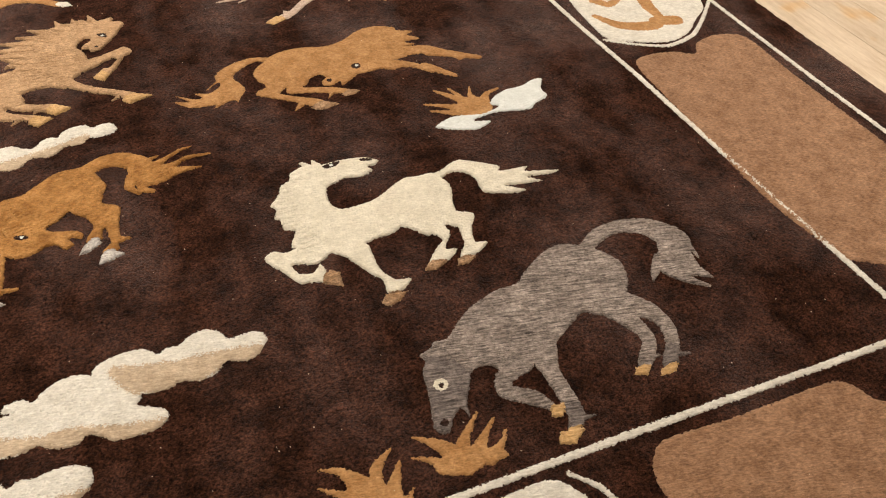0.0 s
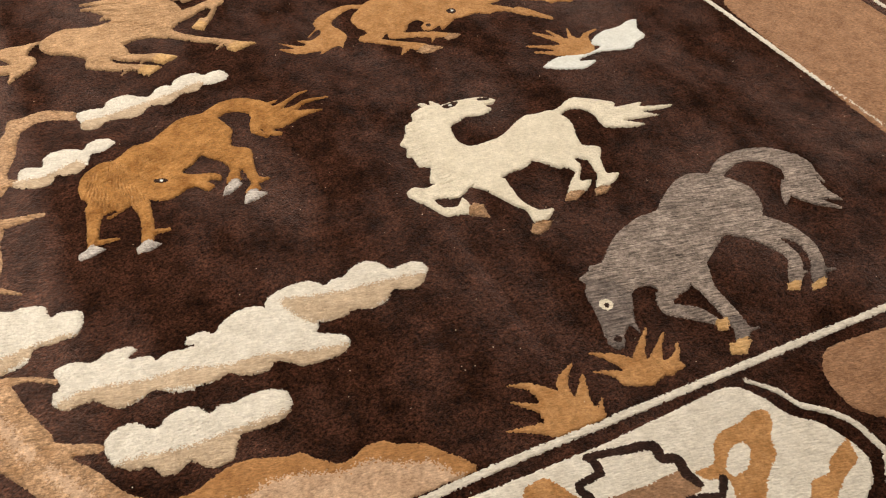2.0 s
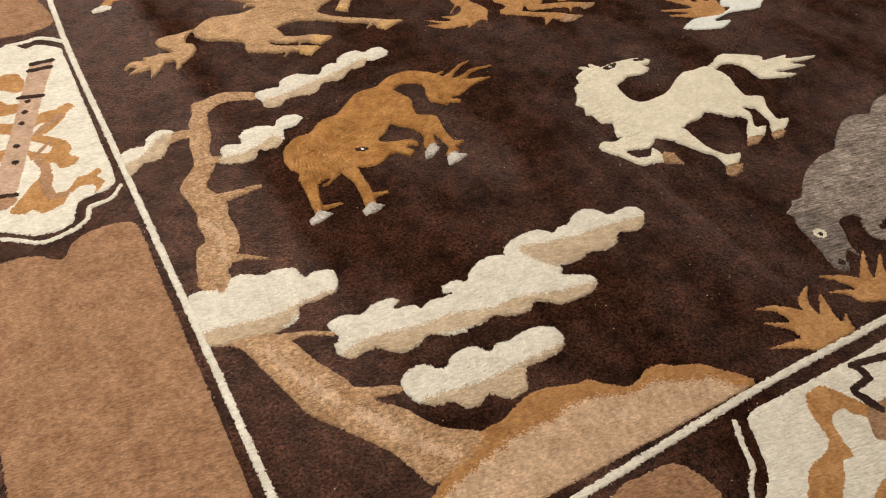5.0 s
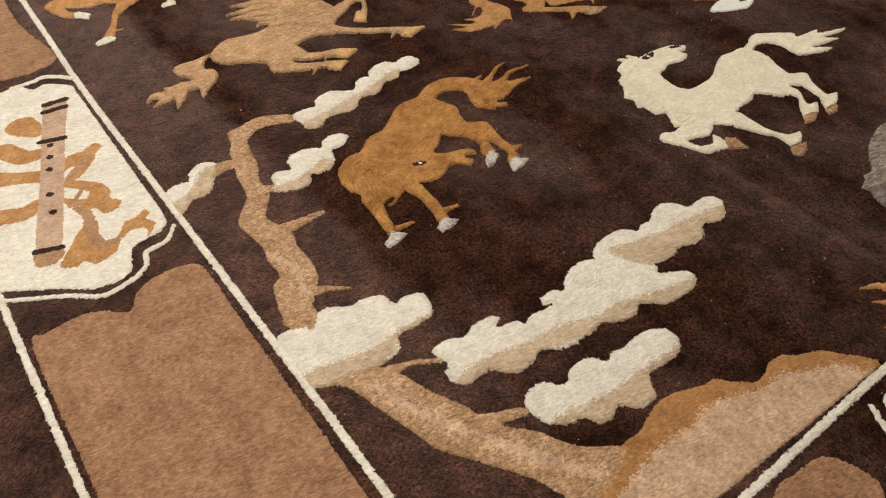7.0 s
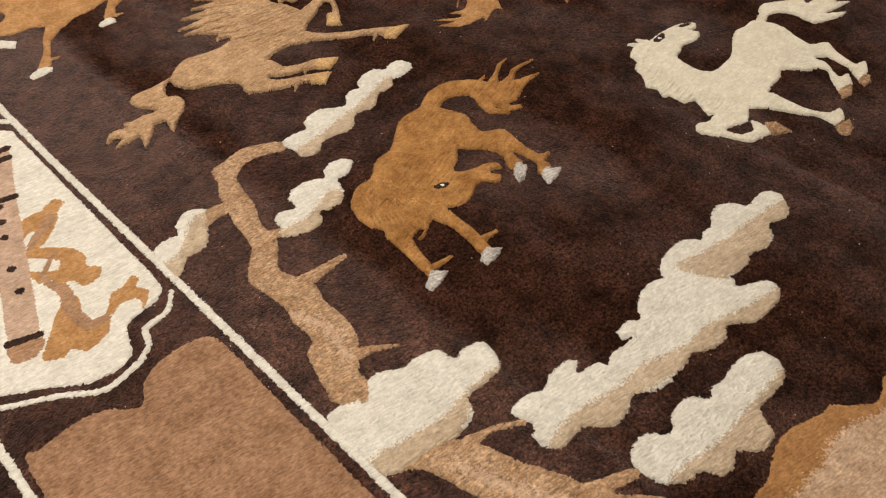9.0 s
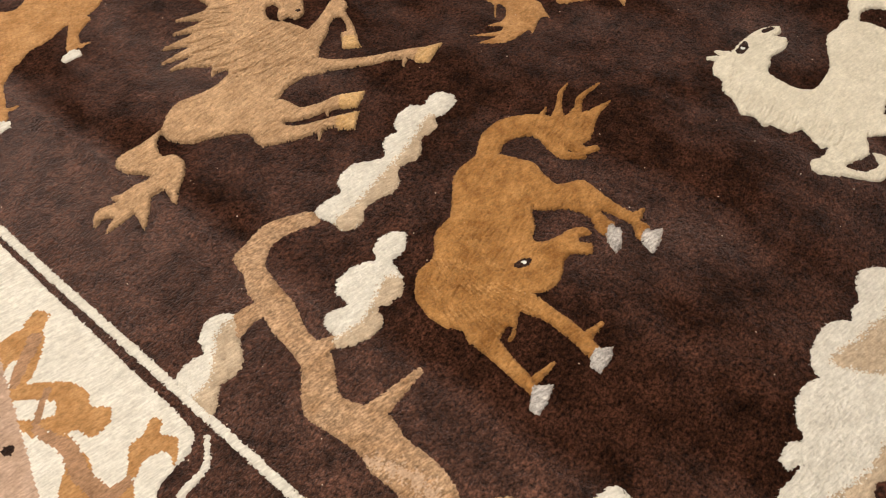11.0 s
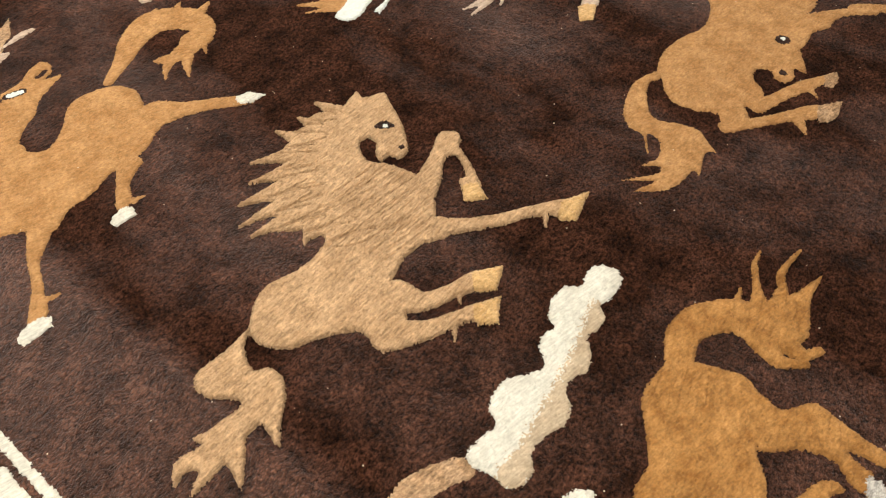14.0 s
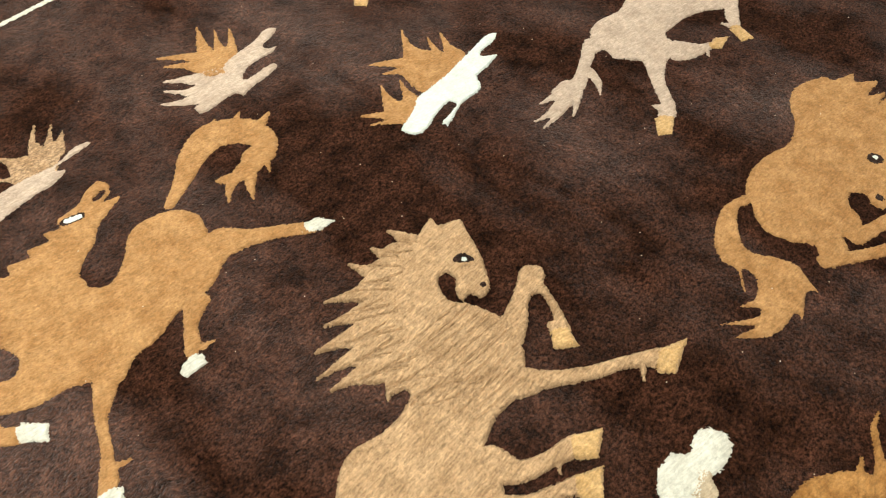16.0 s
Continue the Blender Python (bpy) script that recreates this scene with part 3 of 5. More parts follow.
ribbon.limb(294.8, 158.5, 3.18, 301.6, 156.8, 3.67)
ribbon.limb(280.2, 181.7, 2.42, 283.9, 176.6, 1.90, 290.1, 180.4, 1.56)
woven("cartouche", c, IVORY, "ivory cartouche with rust ribbons", high=0.0045, soft=0.010, cell=0.004, zones=[("ribbon", ribbon, RUST, "rust ribbon", 0.0008)])
rim = Drawing()
rim.limb(268.4, 153.4, 0.85, 277.3, 146.8, 0.85, 288.8, 141.4, 1.03, 301.6, 144.5, 1.05, 311.0, 152.1, 0.90, 320.0, 161.0, 0.83, 329.0, 170.6, 0.84)
woven("cartouche_rim", rim, IVORY, "ivory outline", high=0.004, soft=0.005)

# the hill and the old tree
hill, slope = Drawing(), Drawing()
hill.shape(17.4, 11.9, 26.7, 12.3, 30.6, 14.8, 38.0, 18.5, 43.4, 20.8, 48.9, 21.0, 55.2, 23.3, 60.0, 23.6, 64.8, 22.2, 68.5, 21.0, 71.2, 20.6, 74.5, 17.3, 77.8, 14.9, 80.5, 15.1, 83.6, 16.4, 87.6, 16.4, 90.3, 14.4, 95.3, 12.3, 98.4, 9.0, 102.7, 1.2, 73.2, -0.7, 48.5, -1.4, 37.8, -2.8, 17.9, 5.6)
slope.shape(24.6, 7.7, 31.5, 11.8, 42.0, 14.6, 50.0, 16.0, 58.5, 15.6, 63.5, 16.8, 70.0, 15.6, 77.5, 12.8, 84.0, 12.6, 91.0, 8.9, 95.8, 7.2, 99.0, 2.3, 106.9, -1.7, 72.1, -2.5, 47.6, -3.5, 22.3, 0.8)
woven("hill_motif", hill, HILL, "ochre brown hill", high=0.005, soft=0.010, zones=[("hill_slope", slope, DUNE, "pale sandy slope", 0.005)], within=rectangle(1.2, 300, 1.4, 300))
tree = Drawing()
tree.shape(43.1, 161.3, 38.2, 164.7, 33.3, 166.4, 28.2, 165.4, 23.3, 163.8, 22.0, 158.9, 19.8, 155.3, 19.1, 150.5, 16.9, 144.4, 16.4, 138.7, 14.9, 134.1, 11.3, 130.1, 9.1, 126.5, 9.7, 120.3, 10.3, 114.6, 9.3, 110.4, 9.4, 104.5, 7.0, 99.8, 5.7, 93.6, 2.8, 89.4, 8.5, 83.0, 10.2, 88.5, 13.9, 93.7, 17.2, 98.2, 18.2, 104.0, 18.0, 110.4, 19.4, 116.3, 16.3, 124.5, 19.3, 129.1, 21.5, 132.9, 21.7, 139.0, 24.4, 146.1, 25.3, 152.1, 27.2, 158.0, 31.9, 160.7, 37.4, 159.7, 42.1, 157.5)
tree.limb(9.4, 99.5, 3.65, 7.4, 89.5, 3.97, 9.0, 78.0, 3.99)
tree.shape(3.3, 68.6, 12.5, 67.6, 17.2, 62.8, 19.8, 55.0, 22.2, 50.3, 24.0, 46.5, 24.6, 44.0, 28.0, 41.9, 34.0, 38.7, 32.7, 36.9, 28.1, 38.6, 27.6, 38.1, 31.2, 34.0, 34.4, 29.0, 37.8, 24.8, 43.2, 21.0, 43.3, 16.8, 32.4, 14.1, 28.3, 14.9, 26.8, 19.3, 24.2, 25.8, 17.2, 35.8, 12.8, 42.2, 10.9, 49.0, 8.6, 57.0, 6.2, 65.2)
tree.limb(15.3, 63.9, 1.68, 20.5, 62.9, 0.84, 26.3, 59.7, 0.83)
tree.limb(16.9, 117.8, 2.49, 22.6, 117.5, 1.65, 29.0, 117.3, 0.91)
tree.limb(13.1, 94.7, 1.82, 17.1, 92.9, 1.08, 21.4, 89.9, 0.49)
tree.limb(21.2, 149.7, 2.03, 16.1, 150.9, 2.29, 11.9, 150.2, 2.48)
tree.limb(19.6, 135.1, 2.43, 22.6, 134.2, 1.59, 26.5, 132.5, 1.02)
light, flecks, knot = Drawing(), Drawing(), Drawing()
light.limb(11.0, 62.0, 0.9, 15.5, 50.0, 1.5, 19.5, 42.0, 1.3)
flecks.limb(23.0, 37.0, 1.1, 28.0, 29.0, 1.6, 32.0, 22.0, 1.3, 36.0, 18.5, 0.9)
knot.limb(10.5, 112.0, 0.7, 13.5, 103.0, 1.2, 12.0, 95.0, 0.9)
woven("tree_motif", tree, SAND, "sandy brown bare tree", high=0.005, soft=0.010, zones=[("bark_light", z, DUNE, "pale flecked bark", 0.007) for z in (light, flecks, knot)])

# clouds, cream above and beige below
def cloud(body, shade, label):
    return woven("cloud_motif", body, IVORY, label, high=0.008, soft=0.020, cell=0.0024, fray=0.0025, lumps=0.0016, zones=[("cloud_shade", shade, BEIGE, "beige underside", 0.004)])


body, shade = Drawing(), Drawing()
body.shape(90.2, 165.4, 90.9, 162.3, 88.7, 160.1, 84.4, 159.8, 81.9, 160.4, 80.1, 158.0, 77.0, 157.9, 74.8, 158.3, 72.3, 155.8, 68.9, 154.6, 65.5, 155.7, 63.4, 155.1, 61.4, 152.6, 58.1, 151.6, 54.7, 152.8, 51.1, 153.1, 48.6, 151.0, 45.6, 150.6, 43.3, 152.5, 43.3, 155.3, 43.1, 157.2, 42.2, 159.3, 43.2, 161.1, 46.1, 161.4, 49.3, 160.9, 51.0, 160.8, 52.4, 163.4, 55.4, 164.8, 59.1, 164.4, 62.7, 161.9, 65.3, 161.2, 67.4, 164.0, 70.2, 165.1, 72.7, 164.3, 73.7, 166.5, 77.0, 168.3, 81.4, 168.2, 83.3, 166.0, 86.5, 166.9, 88.9, 166.6)
shade.shape(81.7, 162.0, 81.4, 157.0, 71.7, 153.4, 63.6, 153.9, 57.1, 149.0, 49.2, 150.3, 43.6, 150.8, 42.4, 154.9, 49.7, 155.2, 56.6, 156.3, 65.4, 157.9, 74.3, 160.0)
cloud(body, shade, "long thin cream cloud")
body, shade = Drawing(), Drawing()
body.shape(50.8, 143.9, 51.4, 141.2, 48.0, 138.7, 44.4, 138.5, 43.4, 135.2, 40.3, 131.7, 36.1, 131.7, 34.3, 132.7, 32.3, 129.4, 27.5, 129.3, 23.2, 131.4, 22.0, 134.4, 23.9, 134.9, 24.5, 138.1, 27.2, 139.5, 30.8, 138.2, 31.3, 141.8, 33.6, 143.9, 37.7, 144.0, 40.3, 143.2, 42.4, 141.8, 44.2, 144.2, 47.4, 145.2)
shade.shape(40.0, 136.6, 42.8, 133.4, 39.2, 130.6, 33.7, 130.0, 29.9, 127.7, 23.7, 129.4, 20.8, 134.7, 24.5, 133.7, 30.9, 133.1)
cloud(body, shade, "small cream cloud beside the tree")
body, shade = Drawing(), Drawing()
body.shape(14.0, 154.9, 14.9, 152.2, 11.7, 147.1, 9.5, 143.3, 5.8, 142.2, 3.5, 142.8, 0.7, 140.0, -2.1, 138.9, -2.0, 142.7, -2.2, 146.2, -1.7, 149.7, 0.6, 151.1, 3.4, 151.1, 5.6, 150.7, 6.7, 153.8, 10.5, 156.1)
shade.shape(10.3, 151.9, 14.8, 151.2, 9.3, 140.3, -2.4, 134.1, -3.0, 144.1, 2.0, 144.5, 6.1, 148.1)
cloud(body, shade, "small cream cloud at the stripe")
body, shade = Drawing(), Drawing()
body.shape(76.3, 64.4, 80.3, 65.9, 85.8, 66.2, 89.2, 64.5, 90.5, 62.8, 92.8, 64.0, 95.4, 63.6, 98.5, 65.8, 102.6, 66.4, 106.0, 64.5, 107.6, 61.4, 112.8, 61.7, 115.8, 60.4, 116.5, 57.5, 113.6, 53.8, 110.3, 52.6, 107.5, 53.7, 105.4, 54.2, 103.1, 51.7, 98.9, 50.8, 94.4, 52.2, 91.4, 51.1, 87.5, 51.4, 82.2, 53.1, 76.3, 58.3, 74.9, 61.9)
body.shape(75.0, 61.8, 78.9, 60.4, 80.2, 57.3, 82.9, 56.1, 85.4, 53.9, 85.3, 50.9, 84.1, 49.3, 87.7, 47.5, 90.3, 45.5, 90.2, 42.5, 87.0, 40.7, 82.6, 40.7, 78.1, 41.2, 73.6, 44.7, 70.3, 43.2, 66.2, 43.6, 62.4, 45.9, 59.7, 45.2, 55.0, 45.3, 50.6, 46.2, 57.5, 55.5, 54.9, 57.8, 55.5, 60.1, 59.3, 60.5, 61.9, 58.9, 63.9, 61.0, 68.0, 63.2, 72.0, 63.2)
body.shape(55.0, 45.3, 49.6, 46.1, 45.9, 48.3, 43.1, 47.0, 38.0, 46.5, 33.8, 50.5, 31.5, 50.6, 27.4, 50.6, 25.1, 53.1, 25.2, 56.1, 27.0, 57.7, 26.1, 62.2, 27.5, 63.5, 31.2, 63.1, 35.0, 61.8, 38.0, 63.2, 42.9, 63.0, 44.5, 61.2, 42.4, 59.4, 47.0, 58.4, 47.9, 56.6, 50.3, 57.6, 53.8, 57.2, 58.1, 56.1)
shade.shape(78.9, 62.1, 86.9, 60.1, 95.9, 58.6, 106.1, 57.7, 118.3, 55.3, 110.8, 51.3, 105.0, 52.7, 98.2, 50.3, 90.4, 50.3, 82.5, 53.3)
shade.shape(28.7, 53.6, 36.1, 53.6, 44.3, 51.7, 52.8, 51.3, 62.2, 48.2, 71.4, 47.7, 79.8, 44.8, 91.8, 42.3, 86.0, 40.0, 77.3, 40.6, 69.4, 42.5, 58.8, 44.6, 45.2, 47.6, 37.3, 45.9, 30.3, 49.4, 24.6, 51.8)
cloud(body, shade, "large double cream cloud")
body, shade = Drawing(), Drawing()
body.shape(-0.3, 86.6, 2.4, 87.6, 6.9, 86.1, 8.0, 84.7, 10.2, 87.5, 14.0, 88.0, 18.2, 85.2, 22.0, 85.3, 26.5, 83.3, 27.3, 79.3, 30.4, 79.8, 34.4, 78.4, 34.1, 74.3, 32.2, 70.7, 28.0, 70.5, 22.9, 70.7, 20.7, 67.0, 14.7, 66.1, 9.6, 67.3, 4.4, 68.0, 0.1, 69.3, -0.7, 73.1, -0.9, 78.9)
shade.shape(-0.2, 69.4, 0.4, 74.0, 8.6, 72.3, 16.5, 70.9, 22.7, 71.8, 33.7, 71.5, 32.1, 69.7, 22.3, 69.1, 14.4, 65.3, 3.9, 66.4)
cloud(body, shade, "broad cream cloud over the tree")
body, shade = Drawing(), Drawing()
body.shape(33.7, 38.9, 35.4, 41.3, 38.7, 42.2, 41.3, 41.6, 43.0, 39.4, 45.0, 38.7, 47.3, 40.6, 50.7, 41.3, 53.9, 40.4, 55.8, 37.7, 58.3, 38.9, 61.7, 38.2, 65.3, 38.9, 69.7, 38.3, 73.0, 36.1, 73.0, 32.3, 70.7, 29.9, 66.7, 29.3, 61.5, 29.5, 60.1, 28.6, 58.0, 24.6, 54.3, 24.1, 51.9, 25.0, 49.6, 27.6, 46.8, 26.1, 43.7, 26.8, 41.9, 29.8, 38.7, 30.3, 35.1, 32.6, 33.8, 35.5)
shade.shape(33.7, 32.7, 40.1, 32.8, 49.2, 31.2, 56.5, 31.1, 65.7, 31.3, 73.2, 31.2, 69.6, 28.3, 60.9, 28.6, 57.4, 22.9, 47.4, 25.8, 43.2, 25.9, 35.9, 30.2)
cloud(body, shade, "low cream cloud over the hill")

# rocks with tufts of grass
rock, grass = Drawing(), Drawing()
rock.shape(115.1, 263.1, 123.4, 266.5, 126.1, 268.0, 138.2, 268.5, 152.4, 270.4, 158.5, 271.0, 160.8, 269.3, 157.2, 267.6, 151.5, 267.4, 150.2, 265.8, 153.1, 263.2, 148.7, 262.1, 142.8, 261.5, 140.3, 258.1, 137.4, 257.3, 131.6, 257.5, 125.9, 255.6, 123.0, 255.1, 123.2, 256.9, 130.0, 258.1, 130.5, 260.4, 127.0, 260.4, 117.2, 258.1, 114.5, 260.6)
grass.limb(140.9, 270.8, 5.91, 139.1, 279.2, 3.90, 141.1, 284.9, 1.45, 145.8, 291.7, 0.34)
grass.limb(141.9, 271.6, 3.90, 144.0, 277.1, 1.33, 147.4, 283.2, 0.37)
grass.limb(146.1, 272.2, 2.96, 147.8, 276.3, 1.31, 151.2, 281.7, 0.36)
grass.limb(136.3, 270.8, 5.66, 135.3, 280.0, 2.69, 128.7, 287.3, 0.50)
grass.limb(133.3, 270.1, 4.89, 132.3, 278.3, 1.67, 128.2, 281.6, 0.48)
grass.limb(122.1, 265.0, 5.40, 119.8, 269.6, 3.02, 121.8, 274.9, 1.16, 124.1, 278.7, 0.32)
grass.limb(123.7, 266.4, 3.33, 126.4, 272.2, 1.16, 128.9, 276.5, 0.33)
grass.limb(120.3, 264.4, 2.81, 116.5, 269.5, 1.74, 112.2, 274.3, 0.44)
grass.limb(120.0, 263.1, 2.15, 115.1, 267.2, 1.07, 111.3, 270.0, 0.43)
woven("grass_motif", grass, RUST, "rust orange grass tuft", high=0.004)
woven("rock_motif", rock, WHITE, "white rock", high=0.006)
rock, grass, low = Drawing(), Drawing(), Drawing()
rock.shape(87.3, 309.0, 88.5, 311.0, 98.3, 312.5, 101.0, 312.8, 102.6, 317.8, 106.2, 319.8, 114.6, 320.7, 122.0, 322.5, 124.7, 320.3, 121.0, 318.5, 117.4, 318.0, 116.5, 315.7, 118.9, 314.3, 115.9, 313.1, 108.2, 313.1, 104.6, 311.3, 103.9, 309.1, 112.3, 309.1, 113.5, 307.2, 110.0, 306.0, 102.6, 305.4, 99.1, 304.6, 98.0, 307.1, 88.3, 307.0)
grass.limb(104.0, 320.1, 5.21, 104.6, 327.6, 2.42, 110.7, 339.3, 0.32)
grass.limb(106.1, 321.4, 3.16, 109.3, 328.0, 1.10, 113.0, 334.1, 0.32)
grass.limb(107.9, 321.2, 2.60, 111.7, 324.8, 1.27, 116.5, 331.9, 0.32)
grass.limb(103.2, 320.3, 4.73, 101.3, 328.9, 2.07, 94.8, 336.0, 0.53)
grass.limb(101.0, 319.9, 3.67, 97.9, 327.1, 1.53, 93.6, 331.4, 0.52)
low.limb(100.1, 315.2, 5.46, 94.1, 322.0, 1.76, 89.4, 326.1, 0.50)
low.limb(96.5, 313.1, 4.90, 90.7, 317.6, 1.46, 87.2, 322.7, 0.48)
low.limb(93.7, 311.9, 3.62, 87.1, 315.3, 1.43, 83.2, 318.9, 0.48)
woven("grass_motif", low, ROSE, "pinkish beige grass tuft", high=0.004)
woven("grass_motif", grass, RUST, "rust orange grass tuft", high=0.0045)
woven("rock_motif", rock, ROSE, "pinkish beige rock", high=0.006)
rock, grass = Drawing(), Drawing()
rock.shape(33.6, 313.7, 27.3, 314.8, 31.2, 322.2, 39.8, 322.3, 45.5, 322.0, 53.5, 320.6, 59.7, 322.5, 63.6, 321.0, 60.1, 320.1, 53.5, 319.7, 52.1, 318.3, 53.8, 316.8, 48.9, 314.7, 44.5, 315.2, 38.5, 314.5)
grass.limb(52.3, 324.4, 4.09, 53.6, 331.9, 1.17, 57.8, 338.2, 0.39)
grass.limb(54.3, 325.1, 2.84, 57.1, 329.8, 1.03, 60.6, 335.0, 0.31)
grass.limb(55.7, 324.9, 2.70, 58.5, 327.4, 1.23, 61.2, 330.4, 0.34)
grass.limb(49.3, 323.4, 5.79, 46.9, 329.6, 1.76, 45.4, 333.7, 0.59)
grass.limb(47.1, 322.1, 4.25, 43.9, 324.3, 1.27, 41.5, 326.7, 0.52)
woven("grass_motif", grass, SAND, "sand coloured grass tuft", high=0.004)
woven("rock_motif", rock, ROSE, "pinkish beige rock", high=0.006)
rock, grass = Drawing(), Drawing()
rock.shape(234.0, 138.2, 230.1, 138.9, 224.5, 136.4, 219.6, 136.8, 213.5, 134.3, 210.1, 130.5, 212.4, 128.2, 205.2, 126.3, 195.8, 128.3, 188.1, 125.1, 193.0, 121.5, 200.3, 118.9, 206.8, 121.5, 201.4, 123.3, 204.1, 124.7, 211.1, 125.4, 221.4, 122.8, 225.1, 125.3, 231.1, 128.2, 230.8, 132.8)
grass.limb(206.1, 130.6, 4.86, 201.9, 137.0, 2.00, 195.3, 144.9, 0.69)
grass.limb(203.5, 129.5, 3.98, 197.2, 134.1, 1.51, 189.5, 138.2, 0.67)
grass.limb(202.1, 128.6, 2.64, 195.0, 131.4, 1.32, 190.0, 134.1, 0.50)
grass.limb(206.7, 131.9, 3.86, 206.2, 138.0, 1.10, 207.9, 143.0, 0.41)
grass.limb(208.7, 131.8, 2.36, 211.5, 136.6, 1.33, 216.8, 138.7, 0.64)
grass.limb(201.9, 133.0, 2.50, 202.2, 139.5, 1.14, 200.5, 144.7, 0.48)
woven("grass_motif", grass, RUST, "rust orange grass tuft", high=0.004)
woven("rock_motif", rock, WHITE, "white rock", high=0.006)
grass = Drawing()
grass.shape(120.0, 4.5, 122.3, 1.3, 134.1, 1.2, 134.4, 5.0, 128.4, 9.4, 122.9, 7.9)
grass.limb(127.4, 5.8, 4.50, 125.3, 11.7, 2.46, 122.6, 15.7, 1.10, 118.3, 17.7, 0.31)
grass.limb(125.5, 5.1, 3.74, 122.4, 9.4, 1.51, 117.2, 13.4, 0.30)
grass.limb(125.0, 3.2, 2.84, 119.6, 5.1, 1.41, 112.8, 7.3, 0.28)
grass.limb(128.0, 5.5, 4.12, 129.2, 10.7, 1.65, 130.7, 14.2, 1.39, 134.7, 17.2, 0.39)
grass.limb(130.3, 4.5, 3.19, 132.9, 9.0, 1.56, 135.5, 13.3, 0.53)
grass.limb(131.7, 2.2, 2.38, 134.6, 4.1, 0.96, 136.4, 6.3, 0.31)
woven("grass_motif", grass, RUST, "rust orange grass tuft", high=0.005, within=rectangle(0, 300, 1.4, 300))
grass = Drawing()
grass.shape(142.0, 9.1, 143.2, 6.5, 148.2, 6.8, 158.0, 5.3, 158.0, 8.0, 151.4, 11.0, 145.1, 11.2)
grass.limb(148.9, 7.7, 3.36, 145.3, 13.8, 1.71, 140.3, 18.0, 0.34)
grass.limb(146.1, 7.2, 1.99, 142.9, 10.4, 1.16, 138.5, 13.1, 0.33)
grass.limb(148.2, 8.9, 2.67, 151.4, 13.7, 1.32, 156.4, 18.7, 0.40)
grass.limb(151.1, 7.6, 2.54, 155.8, 12.6, 1.03, 159.7, 16.1, 0.39)
grass.limb(154.6, 6.8, 2.10, 158.5, 9.2, 0.88, 160.8, 12.2, 0.34)
woven("grass_motif", grass, RUST, "rust orange grass tuft", high=0.005)

# horses
def horse(body, yarn_mat, hoof, hoof_mat, label, eye=None, glint=None, grooves=None, cuts=None, high=0.006, cell=0.0024, strands=None):
    zones = [("hoof", hoof, hoof_mat, "", 0.0008)]
    if strands is not None:
        zones.append(("mane_strand", strands, STRAW, "", 0.0006))
    if eye is not None:
        zones += [("eye", eye, UMBER, "dark eye", 0.0003), ("eye_glint", glint, WHITE, "white eye mark", 0.0002)]
    return woven("horse_motif", body, yarn_mat, label, high=high, soft=0.010, cell=cell, zones=zones, grooves=grooves, cuts=cuts, lumps=0.0015)


b, hoof, eye, glint = Drawing(), Drawing(), Drawing(), Drawing()
b.shape(165.1, 115.4, 163.1, 113.5, 160.7, 114.0, 161.9, 111.4, 158.2, 109.7, 152.7, 110.9, 150.1, 109.8, 146.6, 108.5, 145.5, 104.4, 145.6, 100.2, 148.2, 97.4, 155.8, 97.7, 160.2, 99.2, 165.1, 102.2, 169.6, 104.2, 173.9, 103.6, 178.4, 103.4, 180.9, 98.7, 181.3, 94.7, 179.6, 89.5, 178.3, 85.6, 174.8, 80.6, 167.6, 77.9, 165.8, 79.6, 161.8, 84.1, 158.5, 82.4, 153.7, 82.1, 149.3, 81.0, 143.8, 80.0, 140.3, 81.0, 134.9, 78.2, 131.3, 80.2, 131.2, 85.4, 130.2, 88.2, 132.8, 93.0, 130.0, 94.9, 129.8, 98.9, 128.5, 100.6, 129.8, 103.9, 128.6, 106.2, 131.9, 110.2, 133.5, 113.9, 136.6, 115.8, 137.7, 118.9, 141.7, 120.7, 146.0, 119.5, 153.2, 119.7, 160.6, 118.7)
b.limb(144.1, 119.4, 1.64, 142.1, 122.8, 0.50)
b.limb(146.4, 119.3, 1.58, 145.7, 122.7, 0.48)
b.shape(133.1, 85.9, 128.5, 86.0, 125.0, 87.3, 122.3, 85.8, 122.4, 83.4, 125.3, 79.1, 128.9, 73.3, 132.8, 71.8, 135.5, 71.4, 136.7, 74.8, 135.8, 78.0, 133.0, 75.4, 129.7, 76.9, 128.6, 80.8, 133.5, 79.0, 138.5, 81.4)
b.shape(140.3, 81.0, 143.1, 77.9, 144.8, 74.8, 147.6, 69.4, 149.9, 66.0, 149.3, 61.2, 152.3, 60.4, 154.7, 61.4, 157.1, 64.1, 153.3, 65.0, 150.8, 69.4, 150.3, 74.9, 150.4, 80.1, 147.3, 82.8)
b.shape(166.9, 83.3, 172.6, 80.8, 173.6, 76.9, 170.9, 72.9, 170.2, 71.0, 173.2, 70.0, 169.8, 67.1, 168.1, 66.5, 163.9, 68.0, 167.7, 72.4, 170.4, 74.8, 168.8, 78.0, 165.0, 80.1)
b.shape(179.3, 90.4, 178.9, 84.9, 182.6, 82.5, 183.0, 80.5, 180.7, 77.4, 179.0, 72.3, 179.1, 70.6, 182.1, 69.6, 178.8, 66.9, 174.1, 65.7, 172.4, 66.7, 175.6, 71.3, 176.2, 74.8, 176.5, 78.0, 173.6, 80.6, 172.0, 83.9)
